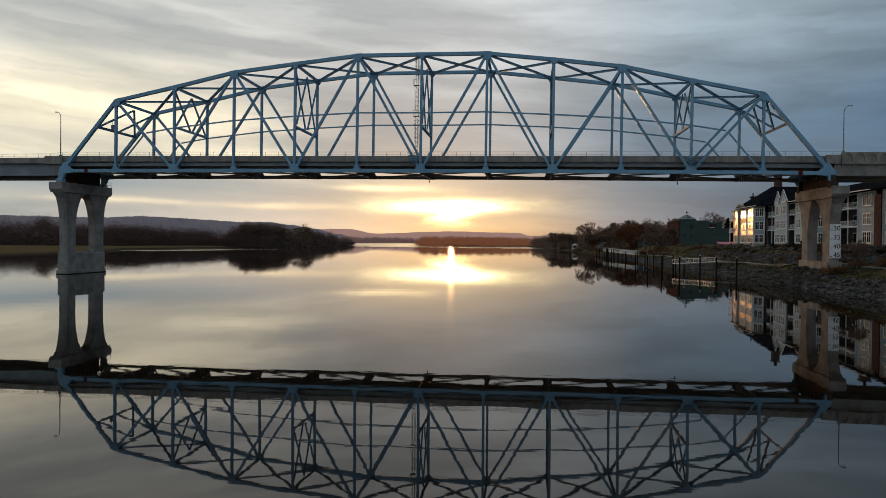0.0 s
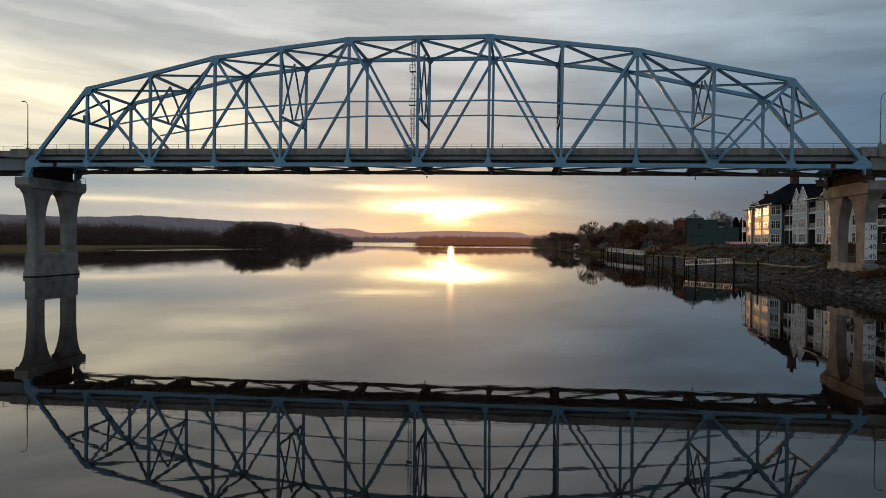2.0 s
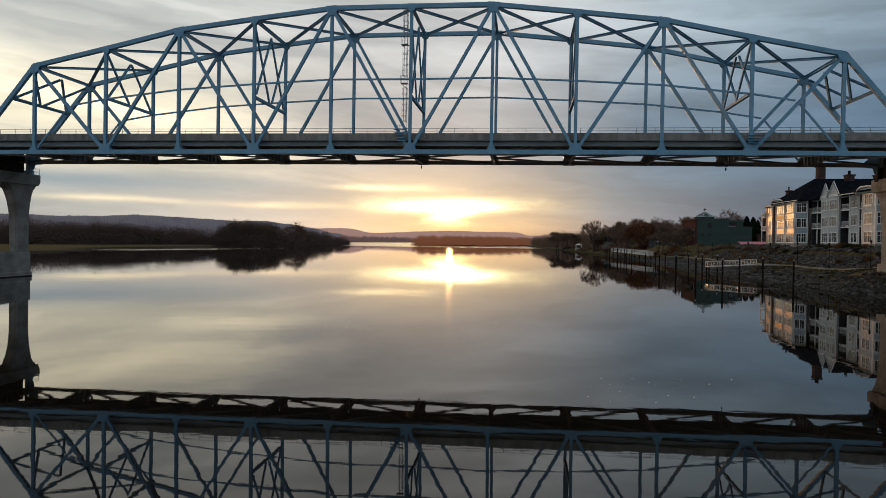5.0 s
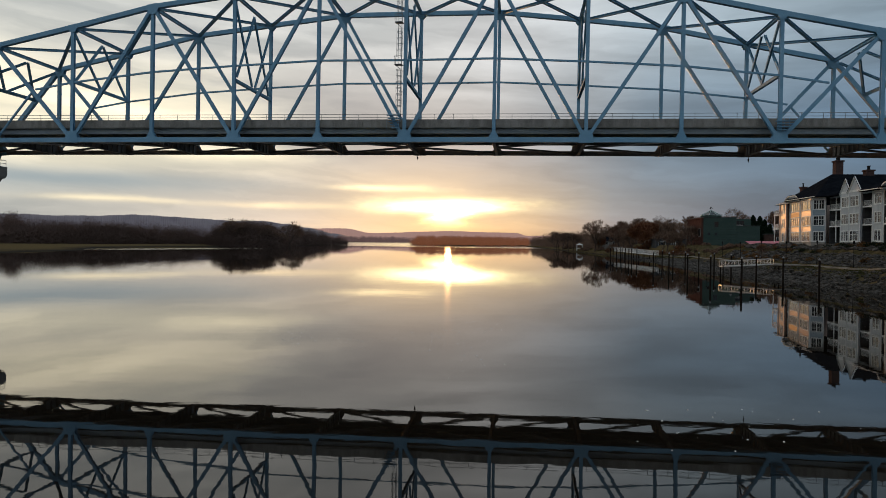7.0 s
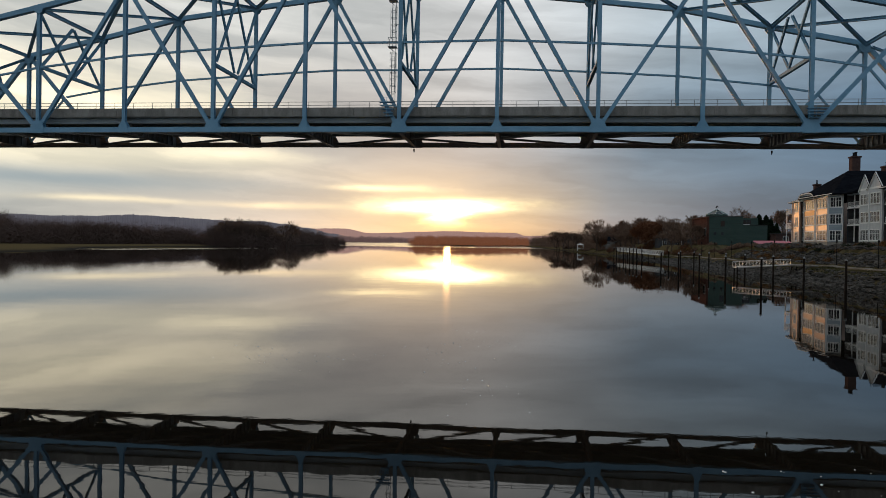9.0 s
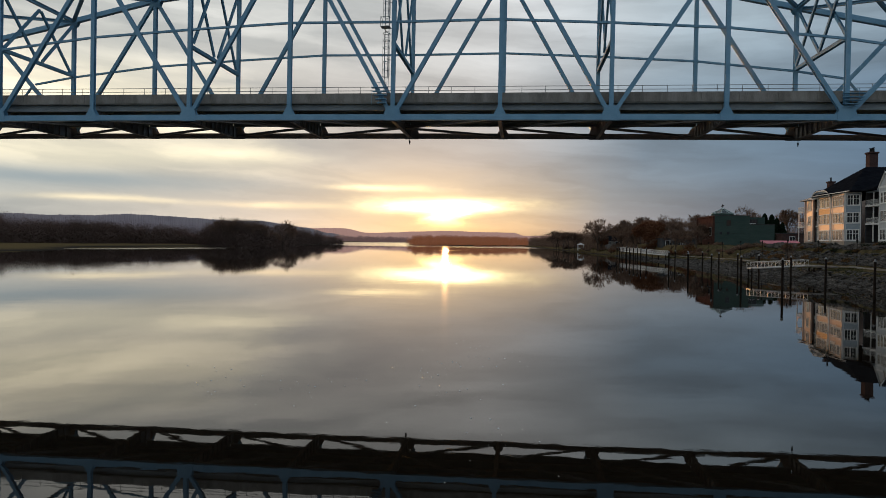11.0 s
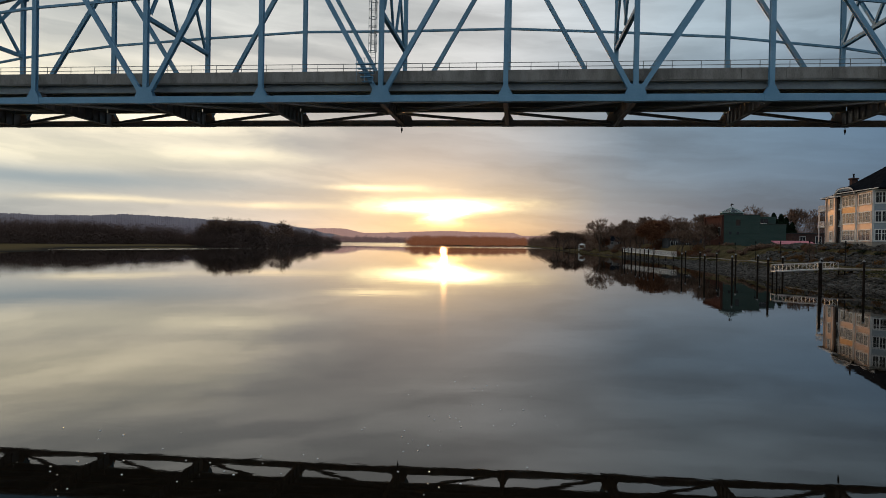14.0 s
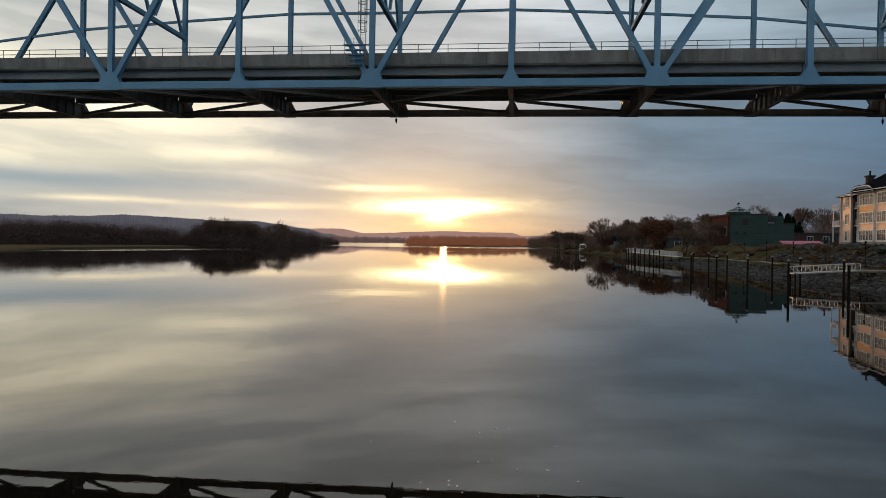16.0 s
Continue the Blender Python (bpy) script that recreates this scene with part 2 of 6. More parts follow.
def frame_of(p0, p1, side):
    """Axes of a member from p0 to p1; side: a direction its flanges face."""
    t = (Vector(p1) - Vector(p0)).normalized()
    s = Vector(side)
    s = (s - t * s.dot(t)).normalized()
    return t, s, t.cross(s)


def sweep(bm, p0, p1, profile, side):
    """Extrude a closed profile (across, along side) from p0 to p1, with end caps."""
    p0, p1 = Vector(p0), Vector(p1)
    t, s, u = frame_of(p0, p1, side)
    a = [bm.verts.new(p0 + u * x + s * y) for x, y in profile]
    b = [bm.verts.new(p1 + u * x + s * y) for x, y in profile]
    k = len(profile)
    for i in range(k):
        bm.faces.new((a[i], a[(i + 1) % k], b[(i + 1) % k], b[i]))
    bm.faces.new(a[::-1])
    bm.faces.new(b)
    bmesh.ops.recalc_face_normals(bm, faces=bm.faces[:])
    return bm


def h_profile(w, d, t):
    """Rolled H: flanges w wide, d apart over all."""
    w, d, k = w / 2, d / 2, t / 2
    return [(-w, -d), (w, -d), (w, -d + t), (k, -d + t), (k, d - t), (w, d - t), (w, d), (-w, d), (-w, d - t), (-k, d - t), (-k, -d + t), (-w, -d + t)]


def box_profile(w, d, c=0.03):
    w, d = w / 2, d / 2
    return [(-w + c, -d), (w - c, -d), (w, -d + c), (w, d - c), (w - c, d), (-w + c, d), (-w, d - c), (-w, -d + c)]


def tube(bm, p0, p1, r0, r1=None, sides=6):
    r1 = r0 if r1 is None else r1
    p0, p1 = Vector(p0), Vector(p1)
    t = (p1 - p0).normalized()
    s = t.orthogonal().normalized()
    u = t.cross(s)
    rings = []
    for p, r in ((p0, r0), (p1, r1)):
        rings.append([bm.verts.new(p + (s * math.cos(2 * math.pi * i / sides) + u * math.sin(2 * math.pi * i / sides)) * r) for i in range(sides)])
    for i in range(sides):
        bm.faces.new((rings[0][i], rings[0][(i + 1) % sides], rings[1][(i + 1) % sides], rings[1][i]))
    bm.faces.new(rings[0][::-1])
    bm.faces.new(rings[1])
    return bm


def plate(bm, outline, origin, ax, ay, thick):
    """A flat polygon plate: outline in (ax, ay) about origin, extruded by thick along ax x ay."""
    o, ax, ay = Vector(origin), Vector(ax), Vector(ay)
    nrm = ax.cross(ay).normalized() * thick
    a = [bm.verts.new(o + ax * x + ay * y) for x, y in outline]
    b = [bm.verts.new(v.co + nrm) for v in a]
    k = len(a)
    bm.faces.new(a[::-1])
    bm.faces.new(b)
    for i in range(k):
        bm.faces.new((a[i], a[(i + 1) % k], b[(i + 1) % k], b[i]))
    bmesh.ops.recalc_face_normals(bm, faces=bm.faces[:])
    return bm

# ---- ground, water, distance ----


WATER_Z = 0.06


def lerp_table(v, table):
    for (a, b), (c, d) in zip(table, table[1:]):
        if v <= c:
            k = max(0.0, (v - a) / (c - a))
            k = k * k * (3 - 2 * k)
            return b + (d - b) * k
    return table[-1][1]


RIGHT_SHORE = ((-400, 72), (-25, 67), (0, 66), (60, 66), (165, 65), (290, 62), (390, 54), (640, 40), (950, 20), (1250, 60), (1700, 160), (2600, 200))
LEFT_SHORE = ((-400, -160), (100, -172), (200, -190), (255, -216), (300, -240), (385, -238), (485, -214), (640, -216), (860, -236), (885, -236), (915, -420), (1100, -900), (1500, -760), (2100, -470), (2600, -380))
BANK = ((0, 0), (1.5, 0.5), (5.0, 2.1), (7.5, 2.5), (11.5, 2.9), (13.5, 4.0), (17.0, 6.2), (20.5, 7.1), (60, 7.4))
STEEPBANK = ((0, 0), (1.3, 0.7), (4.5, 3.0), (6.0, 3.7), (9.0, 4.1), (13.0, 4.8), (17.0, 6.3), (20.5, 7.1), (60, 7.4))
LOWBANK = ((0, 0), (3, 0.7), (9, 1.9), (25, 3.2), (60, 5.0), (300, 7))


def right_x(y):
    return lerp_table(y, RIGHT_SHORE) + 0.9 * noise.noise((y * 0.11, 1.0, 0.0))


def left_x(y):
    return lerp_table(y, LEFT_SHORE) + 4.0 * noise.noise((y * 0.02, 5.0, 0.0))


def ground_z(x, y):
    r, l = x - right_x(y), left_x(y) - x
    rough = noise.noise((x * 0.35, y * 0.35, 0.0)) * 0.16 + noise.noise((x * 0.06, y * 0.06, 3.0)) * 0.3
    if r > 0:
        k = min(1.0, max(0.0, (y - 120.0) / 70.0))
        b = min(1.0, max(0.0, (38.0 - y) / 30.0))
        z = lerp_table(r, BANK) * (1 - b) + lerp_table(r, STEEPBANK) * b
        z = z * (1 - k) + lerp_table(r, LOWBANK) * k
        if y > 170 and x > 78:
            z = max(z, 6.2 * min(1.0, (x - 78) / 6.0))
        return z + rough * min(1.0, r / 3.0)
    if l > 0:
        return min(1.3, l * 0.05) + min(6.0, max(0.0, l - 80) * 0.01) + rough * min(1.0, l / 10.0)
    # islands up the river
    isl = 1.0 - ((x + 77 - (y - 1000) * 0.1) / 98.0) ** 2 - ((y - 1080) / 210.0) ** 2
    if isl > 0:
        return min(1.5, isl * 8)
    if y > 2250:
        return min(4.0, (y - 2250) * 0.02)
    return -max(0.05, min(3.0, 0.35 * min(-r, -l)))


def axis(*spans):
    out = []
    for a, b, step in spans:
        k = max(1, int(round((b - a) / step)))
        out += [a + (b - a) * i / k for i in range(k)]
    return out + [spans[-1][1]]


def build_ground():
    xs = axis((-4200, -900, 220), (-900, -300, 40), (-300, -140, 8), (-140, 10, 30), (10, 58, 8), (58, 92, 1.1), (92, 140, 5), (140, 400, 26), (400, 4200, 240))
    ys = axis((-1200, -120, 60), (-120, -40, 8), (-40, 130, 1.7), (130, 330, 5), (330, 560, 14), (560, 1300, 26), (1300, 2600, 70), (2600, 4400, 250))
    verts = [(x, y, ground_z(x, y)) for y in ys for x in xs]
    w = len(xs)
    faces = [(j * w + i, j * w + i + 1, (j + 1) * w + i + 1, (j + 1) * w + i) for j in range(len(ys) - 1) for i in range(w - 1)]
    me = bpy.data.meshes.new("ground")
    me.from_pydata(verts, [], faces)
    for p in me.polygons:
        p.use_smooth = True

    def soil(n, p, pos):
        s = n.split(pos)
        g = n.noise(pos, 0.35, 6, 0.65)
        f = n.noise(pos, 5.0, 4, 0.65)
        grass = n.mix(f, (0.024, 0.024, 0.012), (0.066, 0.058, 0.030))
        dry = n.mix(f, (0.056, 0.046, 0.026), (0.135, 0.105, 0.060))
        mud = n.mix(f, (0.022, 0.019, 0.017), (0.050, 0.044, 0.038))
        col = n.mix(n.smooth(g, 0.42, 0.60), grass, dry)
        straw = n.mix(f, (0.070, 0.052, 0.026), (0.165, 0.120, 0.060))
        col = n.mix(n.m("MULTIPLY", n.smooth(s[0], -150.0, -185.0), 0.92), col, straw)
        col = n.mix(n.m("MULTIPLY", n.smooth(s[1], 165.0, 240.0), n.m("MULTIPLY", n.smooth(s[0], 20.0, 30.0), 0.6)), col, straw)
        shore = n.smooth(n.m("ADD", s[2], n.m("MULTIPLY", g, 0.8)), 0.5, 1.4)
        col = n.mix(shore, mud, col)
        n.put(p.inputs["Base Color"], col)
        p.inputs["Roughness"].default_value = 0.95
        p.inputs["Specular IOR Level"].default_value = 0.0
        bump(n, p, f, 0.6, 0.02)
    me.materials.append(material("bank_soil_and_grass", soil))
    structure(new("ground", me), "grassy river banks with muddy edges and dry patches", "ground")

    me = bpy.data.meshes.new("water")
    xs, ys = axis((-4200, 4200, 600)), axis((-1200, 4400, 600))
    w = len(xs)
    me.from_pydata([(x, y, WATER_Z) for y in ys for x in xs], [], [(j * w + i, j * w + i + 1, (j + 1) * w + i + 1, (j + 1) * w + i) for j in range(len(ys) - 1) for i in range(w - 1)])
    me.materials.append(WATER)
    structure(new("water", me), "calm dark river water mirroring the dawn sky", "river")


build_ground()

# wooded bluffs along the horizon: azimuth from +y and height angle, in degrees
BLUFF_NEAR = ((-75, 1.2), (-60, 1.5), (-39.4, 1.62), (-37.4, 1.57), (-35.2, 1.62), (-31.5, 1.80), (-28.3, 1.66), (-24.0, 1.47), (-21.9, 1.50), (-20.1, 1.30), (-18.3, 1.02), (-16.0, 0.55), (-13.5, 0.05))
BLUFF_FAR = ((-22.0, 0.9), (-18.3, 0.95), (-15.1, 0.99), (-12.7, 0.62), (-10.4, 0.70), (-9.0, 0.80), (-5.6, 0.88), (-2.8, 0.82), (-0.4, 0.80), (0.6, 0.55), (3.8, 0.62), (12, 0.7), (30, 0.9), (55, 1.0), (80, 0.8))


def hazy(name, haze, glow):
    """Distant woods; the lit morning haze before them is put in as emission."""
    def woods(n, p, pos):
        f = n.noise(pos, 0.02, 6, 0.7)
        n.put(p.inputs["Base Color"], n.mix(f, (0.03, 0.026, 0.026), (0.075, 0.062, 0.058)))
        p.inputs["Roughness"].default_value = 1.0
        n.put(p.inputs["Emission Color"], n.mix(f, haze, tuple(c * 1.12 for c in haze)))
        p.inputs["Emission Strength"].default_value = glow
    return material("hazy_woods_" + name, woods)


# Island and far tree line: orange and mauve haze added as a faint glow.
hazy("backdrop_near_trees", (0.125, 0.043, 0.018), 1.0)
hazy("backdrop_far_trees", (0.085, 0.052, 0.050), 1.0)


def bluff(name, table, radius, haze, glow, label):
    a0, a1 = table[0][0], table[-1][0]
    k = int((a1 - a0) / 0.035)
    verts, faces = [], []
    for i in range(k + 1):
        a = a0 + (a1 - a0) * i / k
        h = lerp_table(a, table)
        h *= 1 + 0.025 * noise.noise((a * 1.3, 0, radius)) + 0.022 * noise.noise((a * 6.0, 2, radius)) + 0.032 * noise.noise((a * 15.0, 4, radius)) + 0.012 * noise.noise((a * 41.0, 5, radius)) + 0.03 * abs(noise.noise((a * 9.0, 7, radius)))
        top = radius * math.tan(radians(max(h, 0.0))) + 6.5
        for dr, f in ((-420, 0.0), (-300, 0.42), (-190, 0.66), (-60, 0.93), (0, 1.0), (260, 0.9), (420, 0.0)):
            r = radius + dr + 60 * noise.noise((a * 0.5, dr * 0.01, radius))
            fz = f * top * (1 + (0.10 * noise.noise((a * 2.0, dr * 0.01, 8.0)) if 0 < f < 0.95 else 0)) - 0.5
            verts.append((r * math.sin(radians(a)), r * math.cos(radians(a)), fz))
    for i in range(k):
        for j in range(6):
            faces.append((i * 7 + j, (i + 1) * 7 + j, (i + 1) * 7 + j + 1, i * 7 + j + 1))
    me = bpy.data.meshes.new(name)
    me.from_pydata(verts, [], faces)
    for q in me.polygons:
        q.use_smooth = True

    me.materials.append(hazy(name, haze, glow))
    structure(new(name, me), label, "hills")


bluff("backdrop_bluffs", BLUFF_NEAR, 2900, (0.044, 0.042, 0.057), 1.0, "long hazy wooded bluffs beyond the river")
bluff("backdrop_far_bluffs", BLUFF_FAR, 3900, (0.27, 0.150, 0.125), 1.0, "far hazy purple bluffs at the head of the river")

# ---- the truss bridge: x along it, near truss at y = 0, far truss at y = W ----
P, W = 11.94, 13.47
CHORD = 20.2
XS = [-70.9] + [(i - 6) * P for i in range(1, 12)] + [70.9]
TOP = [0, 33.56, 36.05, 38.69, 40.1, 41.42, 41.45, 41.42, 40.1, 38.69, 36.05, 33.56]


def low(i):
    return CHORD - 0.19 * ((i - 6) / 6.0) ** 2


bridge = thing("truss_bridge", "light blue steel through-truss road bridge over the river", "bridge")
# the deck falls gently towards the town side
bridge.matrix_basis = pose(-0.15, 0, -0.03, 0, 0.32, 0)


def member(name, p0, p1, profile, side=(0, 1, 0), mat=None, parent=None):
    return part(name, sweep(bmesh.new(), p0, p1, profile, side), mat or STEEL, parent or bridge)


H_POST = h_profile(0.45, 0.46, 0.045)
H_DIAG = h_profile(0.44, 0.46, 0.045)
B_CHORD = box_profile(0.66, 0.60)
B_LOW = box_profile(0.66, 0.56)
I_BRACE = h_profile(0.42, 0.34, 0.03)
I_THIN = h_profile(0.24, 0.22, 0.025)

for yt in (0.0, W):
    lows = [Vector((XS[i], yt, low(i))) for i in range(13)]
    tops = [None] + [Vector((XS[i], yt, TOP[i])) for i in range(1, 12)]
    for i in range(12):
        # the far chord is darkened by colour, as it stands in shade
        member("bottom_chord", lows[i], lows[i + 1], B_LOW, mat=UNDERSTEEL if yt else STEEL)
    for i in range(1, 11):
        member("top_chord", tops[i], tops[i + 1], B_CHORD)
    member("end_post", lows[0], tops[1], B_CHORD)
    member("end_post", lows[12], tops[11], B_CHORD)
    for i in range(1, 12):
        member("vertical", lows[i] + Vector((0, 0, 0.3)), tops[i] - Vector((0, 0, 0.3)), H_POST)
    for i in range(1, 11):
        a, b = (tops[i], lows[i + 1]) if i % 2 else (lows[i], tops[i + 1])
        d = (b - a).normalized() * 0.6
        member("diagonal", a + d, b - d, H_DIAG)
    # slender struts at mid height, from the outer diagonals inwards
    mids = {i: (lows[i] + tops[i]) / 2 + Vector((0, 0, 0.0 + 0.1 * min(2, abs(i - 6)))) for i in range(2, 11)}
    e0 = tops[1].lerp(lows[2], 0.5)
    e1 = tops[11].lerp(lows[10], 0.5)
    e0.z, e1.z = mids[2].z - 1.0, mids[10].z - 1.0
    for a, b in ((e0, lows[1]), (e1, lows[11])):
        d = (b - a).normalized() * 0.5
        member("strut", a + d * 0.3, b - d, I_THIN)
    run = [e0] + [mids[i] for i in range(2, 11)] + [e1]
    for a, b in zip(run, run[1:]):
        d = (b - a).normalized() * 0.22
        member("strut", a + d, b - d, I_THIN)
    # joint plates on both faces of each node
    for i in range(13):
        for s in (-1, 1):
            yy = yt + s * 0.29
            th = 0.022 * s
            at = Vector((XS[i], yy, low(i)))
            ax = Vector((1, 0, 0))
            az = Vector((0, 0, 1))
            if i in (0, 12):
                q = 1 if i == 0 else -1
                shape = [(-0.55 * q, -1.35), (0.42 * q, -1.35), (0.75 * q, -0.45), (2.1 * q, -0.36), (2.1 * q, 0.36), (1.55 * q, 0.85), (1.15 * q, 1.55), (0.62 * q, 1.8), (-0.55 * q, 0.45)]
            elif i % 2 == 0:
                shape = [(-0.95, -0.37), (0.95, -0.37), (0.95, 0.34), (0.72, 1.0), (0.55, 1.22), (-0.55, 1.22), (-0.72, 1.0), (-0.95, 0.34)]
            else:
                shape = [(-0.66, -0.35), (0.66, -0.35), (0.66, 0.34), (0.25, 1.1), (-0.25, 1.1), (-0.66, 0.34)]
            bm = plate(bmesh.new(), shape, at, ax, az, -th)
            if i not in (0, 12):
                for bx in ([-0.75, -0.5, -0.25, 0.25, 0.5, 0.75] if i % 2 == 0 else [-0.5, 0.5]):
                    for bz in (-0.15, 0.12):
                        tube(bm, at + Vector((bx, th * 0.9, bz)), at + Vector((bx, th * 0.9 + 0.03 * s, bz)), 0.035, sides=5)
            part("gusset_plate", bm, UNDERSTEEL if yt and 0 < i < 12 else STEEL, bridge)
            if 0 < i < 12:
                slope = (TOP[min(i + 1, 11)] - TOP[max(i - 1, 1)]) / (XS[min(i + 1, 11)] - XS[max(i - 1, 1)])
                ax2 = Vector((1, 0, slope)).normalized()
                az2 = Vector((-slope, 0, 1)).normalized()
                top_at = Vector((XS[i], yy, TOP[i]))
                if i % 2:
                    shape = [(-0.82, 0.338), (-0.82, -0.38), (-0.52, -0.95), (-0.2, -1.1), (0.2, -1.1), (0.52, -0.95), (0.82, -0.38), (0.82, 0.338)]
                    if i == 1:
                        shape = [(-0.85, -0.85), (-0.40, -1.15), (0.22, -1.15), (0.55, -0.95), (0.95, -0.38), (0.95, 0.335), (0.0, 0.34), (-0.42, 0.12)]
                    elif i == 11:
                        shape = [(0.85, -0.85), (0.40, -1.15), (-0.22, -1.15), (-0.55, -0.95), (-0.95, -0.38), (-0.95, 0.335), (0.0, 0.34), (0.42, 0.12)]
                else:
                    shape = [(-0.6, 0.335), (-0.6, -0.4), (-0.26, -0.8), (0.26, -0.8), (0.6, -0.4), (0.6, 0.335)]
                part("gusset_plate", plate(bmesh.new(), shape, top_at, ax2, az2, -th), STEEL, bridge)

# top bracing: a strut at each node and a cross in each bay
for i in range(1, 12):
    a, b = Vector((XS[i], 0.3, TOP[i] - 0.05)), Vector((XS[i], W - 0.3, TOP[i] - 0.05))
    member("top_strut", a, b, h_profile(0.40, 0.44, 0.03), (0, 0, 1))
    if i < 11:
        c, d = Vector((XS[i + 1], 0.3, TOP[i + 1] - 0.12)), Vector((XS[i + 1], W - 0.3, TOP[i + 1] - 0.12))
        a2, b2 = a - Vector((0, 0, 0.07)), b - Vector((0, 0, 0.07))
        member("lateral_brace", a2.lerp(d, 0.03), a2.lerp(d, 0.97), I_BRACE, (0, 0, 1))
        b3, c3 = b2 - Vector((0, 0, 0.16)), c - Vector((0, 0, 0.16))
        member("lateral_brace", b3.lerp(c3, 0.03), b3.lerp(c3, 0.97), I_BRACE, (0, 0, 1))

# sway frames at the even nodes and portals on the end posts
SWAY = 28.45


def sway_frame(foot0, foot1, head0, head1):
    fm, hm = (foot0 + foot1) / 2, (head0 + head1) / 2
    face = (head0 - foot0).cross(foot1 - foot0).normalized()
    member("sway_strut", foot0, foot1, h_profile(0.42, 0.38, 0.03), face, DULLSTEEL)
    for a, b, o in ((head0, fm, 0.06), (foot0, hm, -0.06), (hm, foot1, 0.06), (fm, head1, -0.06)):
        member("sway_brace", a.lerp(b, 0.04) + face * o * 2, a.lerp(b, 0.96) + face * o * 2, h_profile(0.34, 0.24, 0.025), face, DULLSTEEL)


for i in (2, 4, 6, 8, 10):
    sway_frame(Vector((XS[i], 0.25, SWAY)), Vector((XS[i], W - 0.25, SWAY)), Vector((XS[i], 0.25, TOP[i] - 0.5)), Vector((XS[i], W - 0.25, TOP[i] - 0.5)))
for e, u in ((0, 1), (12, 11)):
    k = (28.6 - low(e)) / (TOP[u] - low(e))
    x = XS[e] + (XS[u] - XS[e]) * k
    q = XS[e] + (XS[u] - XS[e]) * 0.97
    sway_frame(Vector((x, 0.3, 28.6)), Vector((x, W - 0.3, 28.6)), Vector((q, 0.3, TOP[u] - 0.4)), Vector((q, W - 0.3, TOP[u] - 0.4)))

# floor: beams at the nodes, stringers, bottom bracing, deck
DECK = 22.14
for i in range(13):
    bm = sweep(bmesh.new(), (XS[i], 0.3, low(i) + 0.33), (XS[i], W - 0.3, low(i) + 0.33), h_profile(0.42, 1.44, 0.035), (0, 0, 1))
    for k in range(1, 10):
        y = 0.3 + (W - 0.6) * k / 10
        for s in (-1, 1):
            box(bm, (XS[i] + (0.02 if s > 0 else -0.19), y - 0.012, low(i) - 0.33), (XS[i] + (0.19 if s > 0 else -0.02), y + 0.012, low(i) + 1.0))
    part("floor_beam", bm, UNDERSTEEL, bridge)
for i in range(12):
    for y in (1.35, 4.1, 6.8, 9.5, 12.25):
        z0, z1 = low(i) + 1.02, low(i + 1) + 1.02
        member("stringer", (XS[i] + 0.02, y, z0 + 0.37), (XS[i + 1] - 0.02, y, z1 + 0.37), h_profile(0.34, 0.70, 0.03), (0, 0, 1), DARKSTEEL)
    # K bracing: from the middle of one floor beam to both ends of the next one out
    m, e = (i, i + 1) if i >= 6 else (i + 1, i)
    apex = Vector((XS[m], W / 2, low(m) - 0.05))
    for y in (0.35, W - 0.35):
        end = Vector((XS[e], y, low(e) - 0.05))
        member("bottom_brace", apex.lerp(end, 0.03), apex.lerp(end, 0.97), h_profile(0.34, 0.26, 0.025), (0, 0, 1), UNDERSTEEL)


def deck_run(x0, x1, parent, z=DECK, step=3.98, barrier=0.92, rails=True, phase=0.0):
    """Slab, road surface, barrier walls in lengths, and twin pipe rails on posts."""
    part("deck_slab", block((x0, 0.78, z - 0.25), (x1, W - 0.78, z), 0.03), CONCRETE, parent)
    part("road_surface", block((x0, 1.35, z + 0.004), (x1, W - 1.35, z + 0.05)), ASPHALT, parent)
    k = max(1, round((x1 - x0) / step))
    for yy, s in ((0.72, 1), (W - 0.72, -1)):
        # added strip hidden in the wall, blocks light through the joints
        part("parapet_core", block((x0, min(yy + s * 0.09, yy + s * 0.21), z + 0.056), (x1, max(yy + s * 0.09, yy + s * 0.21), z + barrier - 0.03)), CONCRETE, parent)
        for j in range(k):
            a, b = x0 + (x1 - x0) * j / k + 0.012, x0 + (x1 - x0) * (j + 1) / k - 0.012
            prof = [(0, -0.12), (0, barrier), (0.24, barrier), (0.30, 0.35), (0.5, 0.08), (0.5, 0.055), (0.07, 0.055), (0.07, -0.12)]
            bm = bmesh.new()
            u = [bm.verts.new((a, yy + s * q, z + h)) for q, h in prof]
            v = [bm.verts.new((b, yy + s * q, z + h)) for q, h in prof]
            for m in range(8):
                bm.faces.new((u[m], u[(m + 1) % 8], v[(m + 1) % 8], v[m]))
            bm.faces.new(u[::-1])
            bm.faces.new(v)
            bmesh.ops.recalc_face_normals(bm, faces=bm.faces[:])
            part("parapet_length", bm, PARAPET, parent)
        if rails:
            yr = yy + s * 0.12
            for h in (0.31, 0.72):
                part("rail", tube(bmesh.new(), (x0, yr, z + barrier + h), (x1, yr, z + barrier + h), 0.032), GALV, parent)
            q = max(1, round((x1 - x0) / 2.6))
            for j in range(q):
                x = x0 + (x1 - x0) * (j + 0.5) / q
                part("rail_post", box(tube(bmesh.new(), (x, yr, z + barrier), (x, yr, z + barrier + 0.76), 0.03), (x - 0.09, yr - 0.07, z + barrier), (x + 0.09, yr + 0.07, z + barrier + 0.02)), GALV, parent)


deck_run(-72.76, 72.76, bridge)

